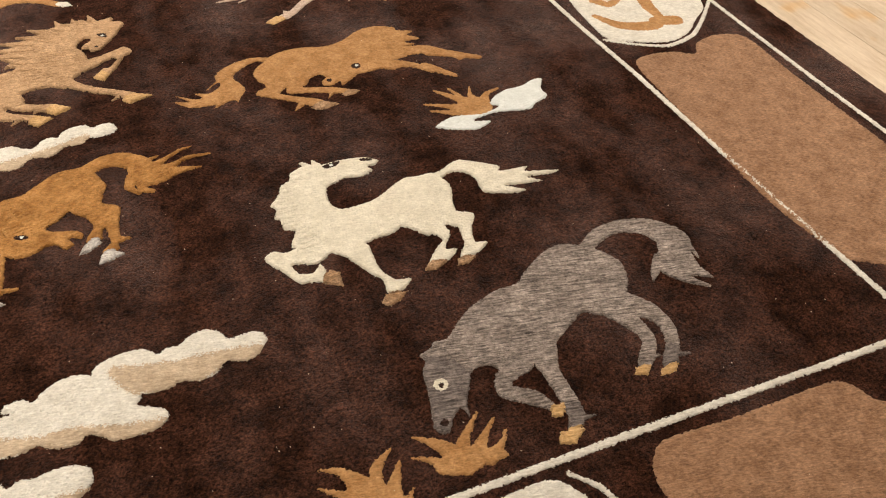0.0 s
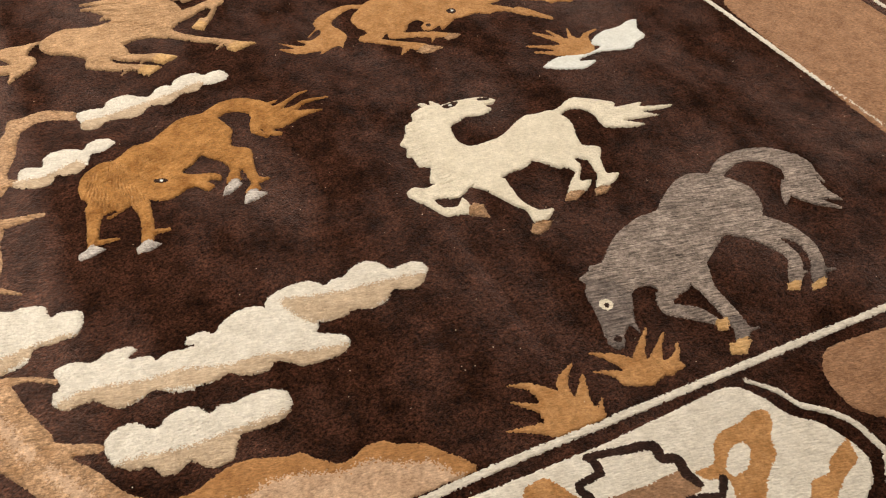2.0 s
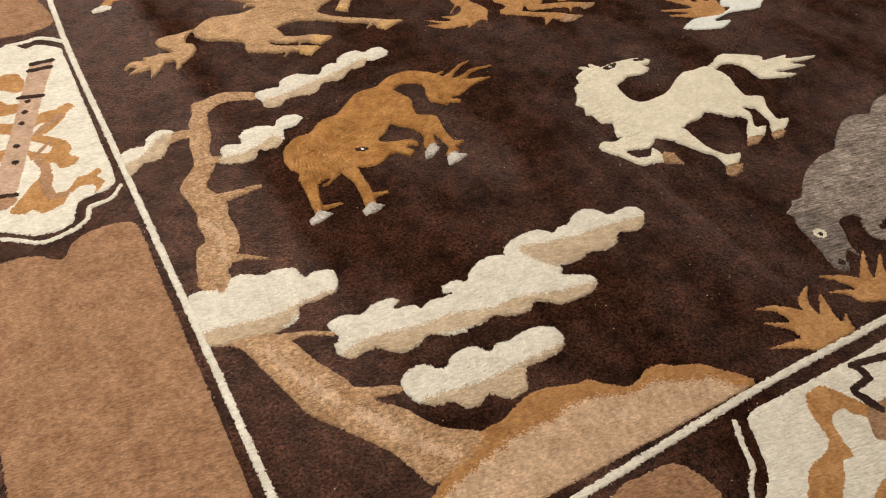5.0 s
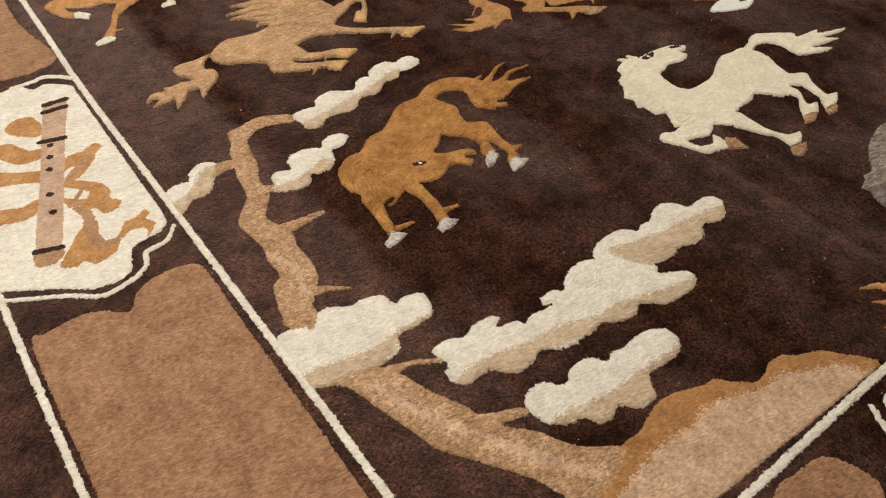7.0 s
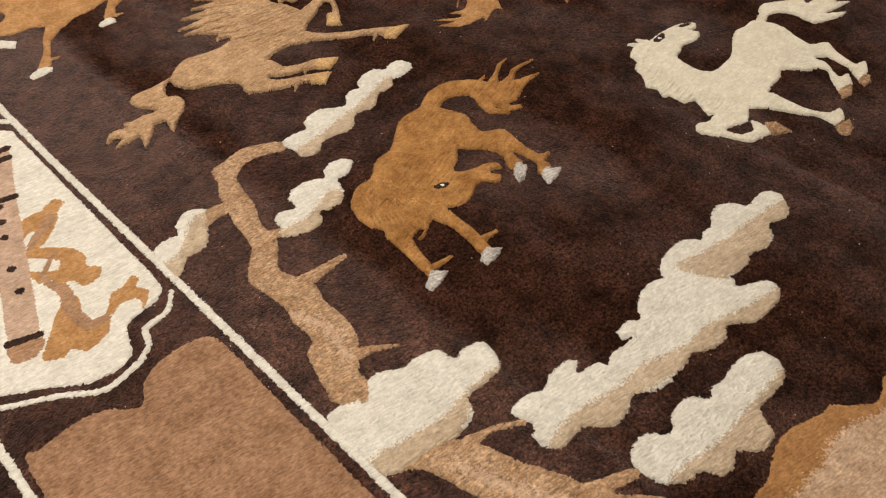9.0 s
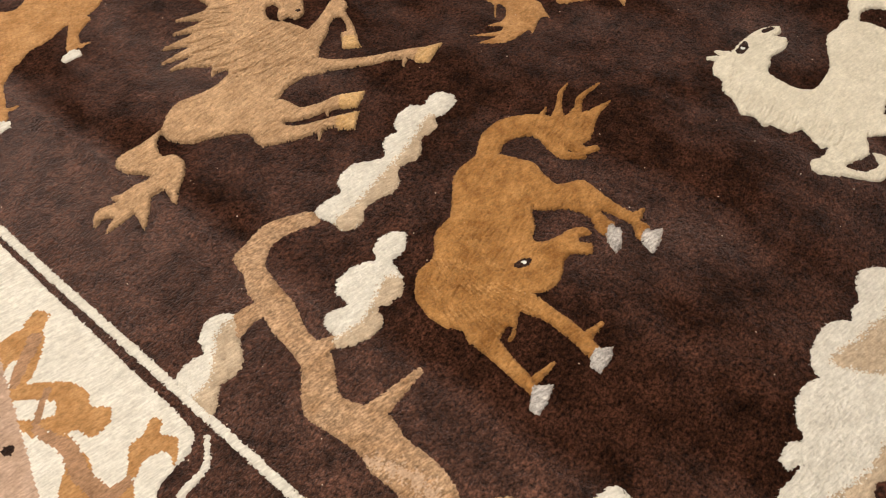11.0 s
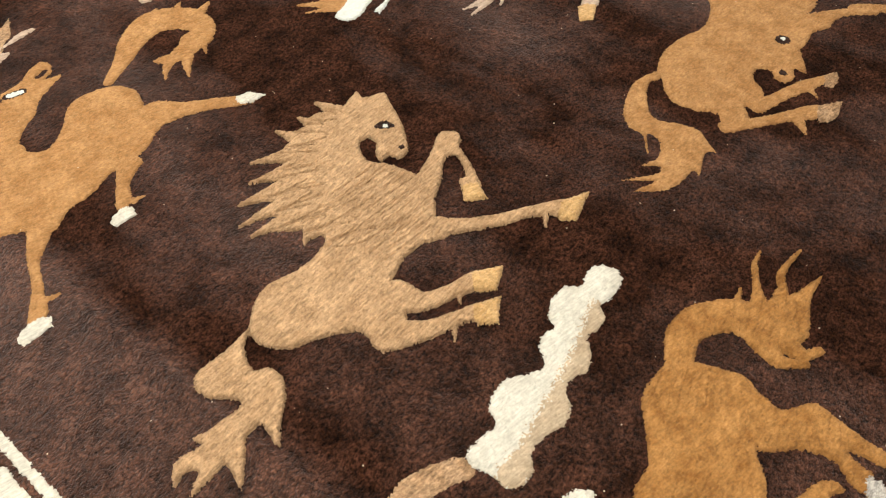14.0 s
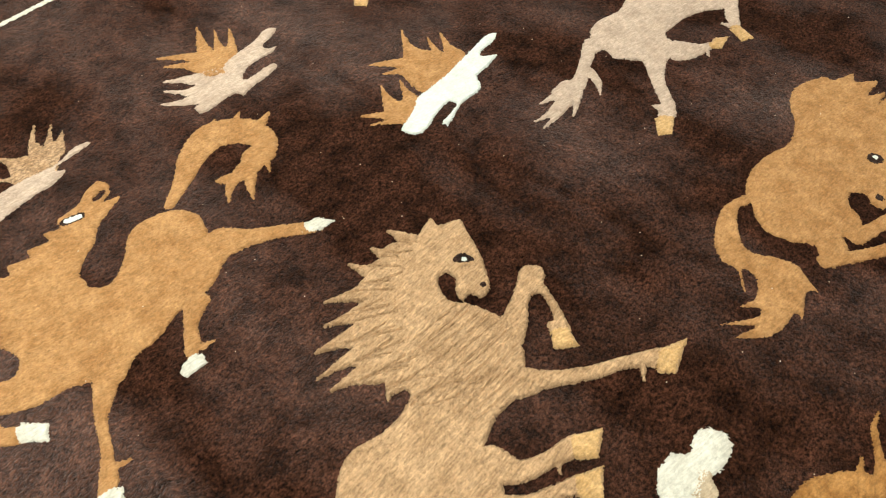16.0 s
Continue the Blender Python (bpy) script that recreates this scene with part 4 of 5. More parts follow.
b.shape(176.8, 102.8, 181.1, 103.5, 186.6, 106.3, 190.6, 105.2, 198.8, 99.1, 198.2, 96.7, 204.2, 96.1, 207.3, 95.5, 205.7, 93.7, 215.2, 90.8, 212.6, 89.9, 204.8, 91.1, 208.5, 87.9, 202.3, 88.6, 197.1, 89.7, 202.0, 85.8, 198.1, 85.8, 190.2, 89.0, 189.4, 92.1, 189.8, 96.3, 188.0, 99.7, 184.7, 101.5, 180.9, 100.5, 178.3, 99.3, 176.1, 100.9)
hoof.shape(137.5, 75.3, 140.0, 73.0, 139.5, 67.7, 134.6, 70.7)
b.shape(137.5, 75.3, 140.0, 73.0, 139.5, 67.7, 134.6, 70.7, sharp=True)
hoof.shape(148.9, 61.1, 154.8, 60.1, 151.7, 57.3, 148.2, 56.7, 146.7, 58.4)
b.shape(148.9, 61.1, 154.8, 60.1, 151.7, 57.3, 148.2, 56.7, 146.7, 58.4, sharp=True)
hoof.shape(163.7, 68.0, 169.1, 66.6, 165.0, 64.5, 161.4, 65.4)
b.shape(163.7, 68.0, 169.1, 66.6, 165.0, 64.5, 161.4, 65.4, sharp=True)
hoof.shape(171.7, 66.4, 177.3, 65.8, 173.7, 63.4, 170.6, 63.9)
b.shape(171.7, 66.4, 177.3, 65.8, 173.7, 63.4, 170.6, 63.9, sharp=True)
eye.limb(148.6, 117.7, 0.92, 151.0, 117.8, 1.19, 152.7, 118.5, 0.68)
eye.limb(160.2, 117.0, 0.68, 162.6, 116.1, 0.68)
glint.puffs(150.5, 117.8, 0.53)
mane = Drawing()
for k, (x, y) in enumerate(curve([(139, 118), (133, 111), (130, 104), (130, 97), (132, 91), (133, 85)], False, 5)):
    mane.limb(x - 1, y - 0.4, 0.24, x + 2.5, y - 0.5 + 0.6 * math.sin(k * 2.3), 0.3, x + 5.5 + 2.5 * (k * 0.618 % 1), y + 0.6, 0.16)
horse(b, CREAM, hoof, SAND, "cream prancing horse with a scalloped mane, looking back", eye, glint, None, (mane, 0.0048), 0.008)

b, hoof, eye, glint = Drawing(), Drawing(), Drawing(), Drawing()
b.shape(145.7, 18.3, 147.1, 16.0, 149.3, 16.3, 150.9, 19.2, 153.7, 20.8, 154.5, 17.2, 155.5, 21.7, 158.0, 26.2, 160.2, 29.8, 164.5, 29.9, 167.6, 26.9, 173.2, 27.4, 178.7, 29.3, 183.2, 30.4, 187.3, 32.7, 191.5, 35.2, 194.6, 36.5, 197.4, 34.1, 202.3, 33.8, 207.6, 37.6, 211.6, 42.7, 212.9, 49.1, 210.1, 54.5, 206.1, 58.5, 200.5, 61.3, 195.8, 60.7, 191.0, 58.3, 185.9, 54.8, 182.4, 52.1, 177.0, 52.0, 171.4, 50.4, 166.4, 48.1, 162.5, 45.2, 158.2, 41.5, 155.0, 41.7, 152.7, 39.9, 149.7, 39.0, 150.5, 36.4, 148.9, 34.4, 147.6, 26.9, 146.3, 21.6)
b.limb(206.2, 57.0, 2.00, 212.9, 60.8, 2.49, 220.6, 61.3, 2.63, 227.6, 57.5, 3.69, 231.0, 51.1, 4.94, 227.5, 44.5, 4.45)
b.limb(228.8, 45.2, 4.33, 229.5, 39.5, 2.65, 232.8, 34.7, 0.56)
b.limb(224.8, 43.2, 4.29, 226.0, 37.0, 1.74, 230.1, 32.2, 0.54)
b.limb(223.9, 45.9, 2.29, 219.7, 42.2, 1.33, 217.4, 39.5, 0.29)
b.limb(232.8, 49.7, 2.30, 233.8, 45.6, 0.88, 233.7, 42.3, 0.31)
b.limb(200.5, 39.4, 5.11, 205.6, 35.2, 4.47, 210.4, 30.6, 2.99, 211.9, 25.1, 2.14, 210.1, 19.3, 1.89, 206.0, 14.3, 1.87, 204.2, 12.2, 0.86)
b.limb(208.5, 16.3, 1.24, 212.3, 15.1, 0.36)
b.limb(201.9, 34.6, 3.29, 204.6, 28.0, 2.42, 205.1, 22.2, 1.86, 201.0, 17.2, 1.99, 198.3, 14.6, 0.86)
b.limb(202.1, 17.7, 1.02, 205.1, 17.2, 0.34)
b.limb(178.7, 30.8, 4.58, 177.7, 22.8, 2.42, 177.9, 16.2, 2.22, 177.4, 9.2, 2.12, 173.5, 4.7, 0.95)
b.limb(178.1, 8.4, 1.05, 181.5, 7.8, 0.30)
b.limb(172.5, 27.6, 3.04, 166.4, 25.0, 2.34, 165.4, 21.2, 2.20, 170.4, 17.5, 2.24, 173.9, 12.7, 1.03)
hoof.shape(197.3, 16.3, 201.4, 15.2, 199.1, 13.0, 196.0, 14.3)
b.shape(197.3, 16.3, 201.4, 15.2, 199.1, 13.0, 196.0, 14.3, sharp=True)
hoof.shape(203.0, 13.6, 208.4, 13.7, 206.1, 11.5, 201.7, 11.6)
b.shape(203.0, 13.6, 208.4, 13.7, 206.1, 11.5, 201.7, 11.6, sharp=True)
hoof.shape(171.8, 7.0, 178.2, 6.0, 173.7, 2.6, 170.2, 4.0)
b.shape(171.8, 7.0, 178.2, 6.0, 173.7, 2.6, 170.2, 4.0, sharp=True)
hoof.shape(173.4, 13.9, 176.4, 13.4, 174.6, 10.1, 171.6, 11.0)
b.shape(173.4, 13.9, 176.4, 13.4, 174.6, 10.1, 171.6, 11.0, sharp=True)
glint.puffs(151.5, 28.7, 1.78)
eye.puffs(151.5, 28.5, 0.67, 148.4, 18.6, 0.98)
shade = Drawing()
shade.shape(144.0, 15.0, 152.0, 15.0, 157.0, 20.0, 159.5, 28.0, 157.0, 34.5, 151.0, 38.0, 147.0, 34.0, 145.0, 24.0)
shade.limb(177.6, 10.5, 2.6, 176.0, 6.0, 3.0, 181.0, 7.8, 1.6)
shade.limb(208.8, 17.0, 2.4, 204.5, 12.5, 2.4, 212.0, 15.0, 1.4)
zones = [("dark_patch", shade, SLATE, "darker grey head and fetlocks", 0.002), ("hoof", hoof, GOLD, "", 0.0008), ("eye_ring", glint, CREAM, "cream eye ring", 0.0003), ("eye", eye, UMBER, "dark eye", 0.0003)]
woven("horse_motif", b, GREY, "grey grazing horse", high=0.007, soft=0.010, cell=0.0026, zones=zones, grooves=(-0.2, 0.011, 0.0035))

b, hoof, eye, glint = Drawing(), Drawing(), Drawing(), Drawing()
b.shape(146.6, 187.3, 150.8, 189.4, 156.5, 190.1, 162.1, 189.3, 167.0, 187.6, 172.0, 188.1, 176.4, 189.9, 182.3, 193.9, 188.1, 195.3, 193.0, 193.9, 197.1, 191.2, 197.3, 188.9, 202.8, 186.3, 199.8, 184.4, 203.5, 180.1, 196.4, 179.9, 200.6, 176.9, 193.8, 176.4, 196.9, 173.7, 194.6, 169.7, 188.4, 169.5, 191.7, 166.7, 191.9, 163.9, 187.0, 163.0, 182.5, 165.2, 177.3, 164.6, 174.1, 164.6, 167.2, 159.9, 166.7, 162.9, 163.6, 161.2, 160.4, 162.4, 161.0, 165.1, 162.7, 166.8, 161.5, 169.5, 157.8, 168.5, 154.8, 164.4, 149.3, 162.0, 148.2, 165.7, 145.7, 163.6, 141.6, 162.0, 137.8, 164.6, 138.7, 166.8, 141.9, 169.2, 139.8, 173.8, 139.2, 178.3, 141.4, 182.4, 144.3, 184.8)
b.shape(147.9, 186.6, 144.3, 188.5, 139.8, 189.5, 133.8, 188.0, 128.9, 185.4, 126.1, 181.9, 126.2, 179.1, 123.1, 176.2, 122.1, 174.6, 126.7, 177.9, 126.9, 175.4, 123.7, 172.9, 121.1, 172.7, 117.7, 174.0, 119.9, 170.7, 117.8, 170.1, 111.2, 175.0, 115.4, 169.4, 110.6, 171.0, 114.5, 166.2, 118.7, 164.8, 123.2, 164.7, 122.8, 162.9, 127.3, 164.6, 130.0, 165.1, 131.1, 163.5, 132.9, 166.7, 134.8, 169.7, 133.8, 174.6, 132.2, 178.5, 133.4, 181.3, 137.7, 184.6, 142.2, 186.5, 144.2, 185.5)
b.limb(194.0, 173.5, 3.35, 202.5, 172.1, 2.75, 207.8, 167.6, 1.99, 213.4, 162.9, 2.27)
b.limb(187.5, 167.0, 3.19, 194.3, 163.5, 1.59, 199.8, 157.6, 1.65)
b.limb(149.6, 163.3, 2.11, 155.1, 161.3, 1.67, 162.1, 158.5, 1.92, 167.7, 155.7, 1.29)
b.limb(162.0, 156.5, 0.86, 160.3, 154.2, 0.26)
b.limb(139.6, 165.6, 2.06, 145.4, 160.6, 1.55, 150.8, 156.7, 1.73, 155.5, 153.0, 2.29, 157.9, 151.2, 1.36)
b.limb(150.7, 154.1, 1.36, 147.8, 151.1, 0.30)
b.limb(202.8, 169.8, 2.40, 211.0, 164.9, 1.99, 218.9, 159.6, 1.18)
b.limb(198.3, 161.0, 2.23, 201.3, 157.4, 1.84, 206.1, 151.5, 1.09)
b.limb(210.3, 166.0, 1.43, 212.0, 160.7, 0.53)
hoof.shape(169.1, 156.5, 172.1, 154.6, 169.0, 153.0, 165.8, 153.0, 165.0, 154.7)
b.shape(169.1, 156.5, 172.1, 154.6, 169.0, 153.0, 165.8, 153.0, 165.0, 154.7, sharp=True)
hoof.shape(158.2, 153.1, 163.0, 149.5, 157.6, 148.2, 155.2, 148.5, 152.6, 150.6)
b.shape(158.2, 153.1, 163.0, 149.5, 157.6, 148.2, 155.2, 148.5, 152.6, 150.6, sharp=True)
eye.puffs(174.9, 169.7, 1.77, 163.3, 164.1, 0.99)
glint.puffs(175.3, 169.9, 0.62)
horse(b, RUST, hoof, SAND, "rust orange galloping horse, head tucked down", eye, glint)

b, hoof, eye, glint = Drawing(), Drawing(), Drawing(), Drawing()
b.shape(79.4, 144.8, 82.0, 141.7, 83.9, 137.1, 85.0, 133.7, 83.8, 130.2, 82.6, 125.9, 78.7, 125.3, 74.1, 125.7, 70.7, 122.5, 67.3, 120.4, 68.2, 118.4, 71.5, 117.1, 75.2, 116.0, 76.8, 114.1, 76.4, 112.0, 74.3, 113.4, 73.0, 112.8, 74.2, 110.5, 71.9, 109.2, 69.2, 112.2, 66.6, 112.0, 64.5, 110.8, 61.3, 109.8, 58.3, 110.5, 56.1, 112.1, 54.7, 110.5, 50.9, 111.1, 48.9, 110.1, 46.0, 108.5, 44.5, 109.1, 47.1, 110.0, 47.0, 111.1, 44.1, 110.6, 42.6, 112.3, 40.2, 111.7, 41.9, 114.2, 39.2, 113.8, 40.7, 116.7, 39.2, 120.0, 38.9, 123.7, 40.2, 128.2, 42.1, 130.6, 46.1, 133.1, 50.4, 133.1, 55.6, 137.2, 60.8, 137.7, 65.2, 140.9, 70.4, 144.8, 75.0, 145.4)
b.shape(80.7, 128.5, 83.7, 125.1, 87.7, 122.4, 87.3, 118.1, 86.6, 112.9, 86.8, 109.1, 89.6, 107.6, 85.9, 106.2, 85.7, 103.8, 81.9, 102.7, 81.2, 104.4, 83.8, 107.4, 83.4, 110.5, 82.9, 114.5, 81.9, 112.2, 81.7, 109.8, 78.0, 108.9, 77.7, 111.8, 79.9, 115.8, 78.0, 120.6, 73.9, 125.4)
b.limb(42.4, 113.6, 2.76, 40.9, 107.1, 1.72, 40.1, 102.0, 1.57, 39.2, 98.2, 0.91)
b.limb(41.7, 100.1, 0.96, 46.1, 99.7, 0.49)
b.limb(53.9, 111.4, 2.56, 54.4, 106.5, 1.80, 54.0, 100.4, 1.73, 53.0, 95.4, 1.67)
b.limb(55.1, 98.4, 1.12, 59.1, 98.0, 0.51)
b.limb(79.1, 142.7, 2.48, 84.9, 145.5, 3.01, 90.1, 145.0, 3.46, 94.9, 140.9, 3.77, 96.5, 134.2, 4.85)
b.limb(97.2, 136.5, 3.06, 102.7, 139.9, 0.99, 108.0, 143.2, 0.62, 111.9, 143.9, 0.27)
b.limb(98.2, 133.8, 3.73, 105.6, 136.5, 1.20, 109.7, 138.5, 0.80, 116.9, 138.1, 0.30)
b.limb(99.1, 132.8, 4.37, 106.3, 133.0, 1.66, 112.8, 132.4, 0.29)
b.limb(96.1, 133.1, 3.30, 95.0, 127.9, 1.37, 97.5, 125.8, 0.99)
b.limb(93.5, 134.5, 2.95, 91.4, 130.3, 1.50, 93.6, 126.4, 0.79)
b.limb(96.5, 141.3, 1.14, 101.3, 142.6, 0.33)
hoof.shape(40.7, 99.3, 42.9, 96.9, 39.0, 95.5, 36.0, 95.2, 35.7, 97.4, 38.6, 99.0)
b.shape(40.7, 99.3, 42.9, 96.9, 39.0, 95.5, 36.0, 95.2, 35.7, 97.4, 38.6, 99.0, sharp=True)
hoof.shape(53.5, 95.5, 56.4, 93.5, 54.1, 92.1, 49.8, 91.9, 49.9, 94.4)
b.shape(53.5, 95.5, 56.4, 93.5, 54.1, 92.1, 49.8, 91.9, 49.9, 94.4, sharp=True)
hoof.shape(83.7, 104.2, 87.3, 101.6, 83.5, 100.1, 79.8, 99.4, 80.8, 102.9)
b.shape(83.7, 104.2, 87.3, 101.6, 83.5, 100.1, 79.8, 99.4, 80.8, 102.9, sharp=True)
hoof.shape(79.9, 110.6, 81.7, 108.5, 78.0, 105.6, 75.1, 105.3, 76.7, 108.7)
b.shape(79.9, 110.6, 81.7, 108.5, 78.0, 105.6, 75.1, 105.3, 76.7, 108.7, sharp=True)
eye.limb(59.6, 118.5, 0.75, 60.9, 117.9, 1.08, 62.2, 117.6, 0.50)
glint.puffs(61.0, 118.0, 0.5)
hair, strands = Drawing(), Drawing()
for k in range(64):
    u, v = k * 0.618 % 1, k * 0.755 % 1
    x, y = 41 + 15 * u + 8 * max(v - 0.5, 0), 112.5 + 21 * v
    hair.limb(x, y, 0.22, x - 0.6 + 0.8 * u, y - 1.8, 0.30, x - 1.5 + 2.2 * u, y - 3.8, 0.2)
    if k % 2:
        strands.limb(x + 0.5, y, 0.16, x - 0.1 + 0.8 * u, y - 1.8, 0.24, x - 0.9 + 2.2 * u, y - 3.8, 0.14)
horse(b, OCHRE, hoof, PALE_GREY, "ochre grazing horse with pale grey hooves", eye, glint, (0.31, 0.014, 0.0030), (hair, 0.0062), 0.009, 0.0019, strands)

b, hoof, eye, glint = Drawing(), Drawing(), Drawing(), Drawing()
b.shape(96.7, 237.7, 96.3, 234.9, 98.7, 233.4, 100.6, 232.1, 98.7, 228.3, 96.2, 223.3, 93.1, 218.8, 90.1, 215.3, 87.1, 214.9, 86.3, 217.4, 83.9, 217.2, 84.8, 213.6, 85.6, 209.0, 85.1, 205.1, 82.4, 201.0, 78.4, 197.4, 73.8, 195.5, 68.2, 195.9, 64.8, 195.0, 61.3, 193.6, 60.0, 191.0, 59.1, 188.3, 56.3, 185.3, 52.8, 185.7, 49.0, 184.2, 49.5, 187.5, 49.5, 190.7, 47.0, 193.2, 43.2, 195.6, 39.6, 197.3, 36.8, 200.7, 36.2, 204.2, 37.3, 206.9, 41.6, 210.3, 46.0, 211.5, 51.5, 209.8, 56.9, 209.8, 61.0, 211.2, 60.4, 215.4, 60.3, 219.8, 62.1, 224.6, 66.9, 229.1, 73.8, 233.0, 80.3, 236.3, 86.1, 237.6, 90.5, 236.3)
b.gap(84.9, 225.1, 87.4, 224.8, 87.2, 222.2, 84.4, 219.8, 83.6, 217.0, 82.3, 219.3, 82.7, 221.9)
b.limb(88.6, 235.3, 2.89, 88.7, 239.4, 1.22, 88.0, 242.3, 0.32)
b.limb(84.8, 235.2, 4.29, 82.9, 238.2, 1.69, 82.1, 241.7, 0.31)
b.limb(80.2, 234.2, 4.22, 77.2, 237.8, 1.66, 75.9, 242.4, 0.30)
b.limb(75.7, 233.2, 4.13, 71.4, 235.3, 1.85, 65.8, 239.1, 0.31)
b.limb(70.4, 229.3, 3.97, 66.3, 232.3, 1.58, 61.7, 234.8, 0.29)
b.limb(66.4, 226.7, 3.85, 60.8, 229.7, 1.52, 55.6, 231.7, 0.28)
b.limb(63.3, 223.1, 3.72, 58.8, 225.5, 1.47, 52.1, 227.0, 0.27)
b.limb(61.6, 219.5, 3.62, 56.4, 221.8, 1.43, 52.1, 223.2, 0.26)
b.limb(61.6, 214.8, 2.42, 59.0, 214.4, 0.92, 57.4, 213.5, 0.21)
b.limb(75.8, 197.3, 3.47, 80.2, 193.1, 1.91, 85.8, 188.3, 1.56, 91.3, 184.9, 1.40, 95.2, 181.8, 1.78, 97.4, 179.6, 2.30, 99.3, 178.7, 1.05)
b.limb(98.9, 178.4, 1.62, 103.4, 177.8, 0.23)
b.limb(94.0, 181.6, 0.86, 91.0, 179.4, 0.18)
b.shape(83.9, 208.0, 89.3, 209.9, 94.6, 211.9, 97.0, 213.3, 99.2, 213.2, 101.0, 210.6, 99.8, 208.4, 98.0, 207.5, 95.7, 202.7, 93.4, 198.7, 91.0, 195.7, 88.4, 198.3, 90.1, 201.0, 91.9, 200.6, 93.9, 203.3, 95.4, 206.2, 93.9, 207.4, 91.4, 206.5, 88.8, 204.5, 86.0, 203.0, 82.9, 201.9)
b.limb(59.6, 190.8, 3.77, 62.0, 186.1, 2.13, 67.6, 183.4, 1.67, 71.9, 181.8, 2.15, 75.3, 180.2, 0.77)
b.limb(67.6, 182.2, 0.69, 65.8, 180.6, 0.17)
b.limb(52.5, 186.2, 3.61, 57.4, 181.7, 2.17, 62.8, 179.1, 1.60, 66.4, 177.0, 1.90, 69.0, 175.6, 0.89)
b.limb(61.9, 178.6, 0.78, 58.9, 176.1, 0.16)
b.shape(37.7, 206.4, 34.7, 204.9, 32.6, 201.9, 32.2, 199.1, 34.3, 197.7, 34.3, 194.5, 32.5, 191.6, 28.5, 188.3, 25.1, 185.2, 25.5, 188.2, 25.7, 190.8, 22.4, 190.0, 16.3, 184.2, 17.4, 188.6, 17.1, 189.8, 15.0, 189.6, 10.2, 189.7, 13.8, 192.0, 12.5, 193.5, 9.4, 192.8, 11.9, 196.1, 14.0, 196.3, 17.1, 195.4, 17.0, 197.4, 21.4, 196.0, 26.3, 196.0, 25.7, 198.1, 23.4, 201.1, 22.9, 204.2, 24.5, 206.4, 27.2, 206.8, 31.6, 206.4, 35.5, 206.8)
hoof.shape(99.4, 180.6, 104.6, 178.0, 96.2, 175.6, 94.1, 178.6)
b.shape(99.4, 180.6, 104.6, 178.0, 96.2, 175.6, 94.1, 178.6, sharp=True)
hoof.shape(88.6, 199.2, 91.7, 196.6, 89.8, 193.0, 86.2, 196.4)
b.shape(88.6, 199.2, 91.7, 196.6, 89.8, 193.0, 86.2, 196.4, sharp=True)
hoof.shape(73.1, 183.4, 78.0, 179.9, 72.7, 177.2, 69.8, 180.0)
b.shape(73.1, 183.4, 78.0, 179.9, 72.7, 177.2, 69.8, 180.0, sharp=True)
hoof.shape(67.5, 178.5, 72.0, 175.9, 66.9, 172.4, 64.1, 175.2)
b.shape(67.5, 178.5, 72.0, 175.9, 66.9, 172.4, 64.1, 175.2, sharp=True)
eye.limb(90.9, 225.1, 0.75, 92.1, 224.4, 1.28, 92.9, 222.7, 0.63)
eye.puffs(89.3, 216.6, 0.68)
glint.puffs(92.0, 223.9, 0.62)
mane = Drawing()
roots = curve([(90, 233), (80, 229), (73, 221), (70, 212), (73, 203)], False, 7)
tips = curve([(86, 243), (70, 241), (58, 233), (51, 226), (52, 219), (60, 208)], False, 6)
for k in range(27):
    (ax, ay), (bx, by) = roots[round(k * (len(roots) - 1) / 26)], tips[round(k * (len(tips) - 1) / 26)]
    sag = 1.6 * math.sin(k * 2.1)
    reach = 0.1 + 0.22 * (k * 0.618 % 1)
    ax, ay = ax + (bx - ax) * reach, ay + (by - ay) * reach
    mane.limb(ax, ay, 0.30, (ax + bx) / 2 + 0.3 * sag, (ay + by) / 2 + sag, 0.32, bx, by, 0.26)
for k in range(15):
    across = 197.5 + 1.45 * k + 0.4 * math.sin(k * 4.3)
    start = 62 + 0.35 * k + 4 * (k * 0.618 % 1)
    mane.limb(start, across + 0.8, 0.2, start + 8, across + 0.3 * math.sin(k), 0.26, start + 15 + 5 * (k * 0.382 % 1), across - 0.6, 0.2)
horse(b, TAN, hoof, GOLD, "tan rearing horse with a carved mane", eye, glint, (-0.02, 0.015, 0.0022), (mane, 0.0085), 0.012, 0.0017)

b, hoof, eye, glint = Drawing(), Drawing(), Drawing(), Drawing()
b.shape(59.9, 286.8, 63.4, 283.9, 64.8, 279.3, 63.3, 274.5, 60.9, 270.7, 66.8, 269.5, 63.7, 265.7, 59.8, 264.0, 54.3, 261.0, 49.2, 260.3, 44.9, 260.8, 38.6, 258.7, 33.0, 258.6, 27.7, 255.8, 23.7, 260.5, 18.7, 262.7, 13.5, 264.3, 7.6, 268.7, 3.4, 276.2, 9.5, 276.5, 14.5, 273.4, 17.5, 275.8, 17.1, 280.2, 13.5, 288.5, 18.4, 290.5, 18.4, 295.3, 23.2, 295.6, 30.4, 290.5, 37.3, 285.1, 37.2, 281.3, 39.4, 278.6, 42.6, 279.3, 46.9, 282.7, 50.6, 286.9, 54.6, 288.2)
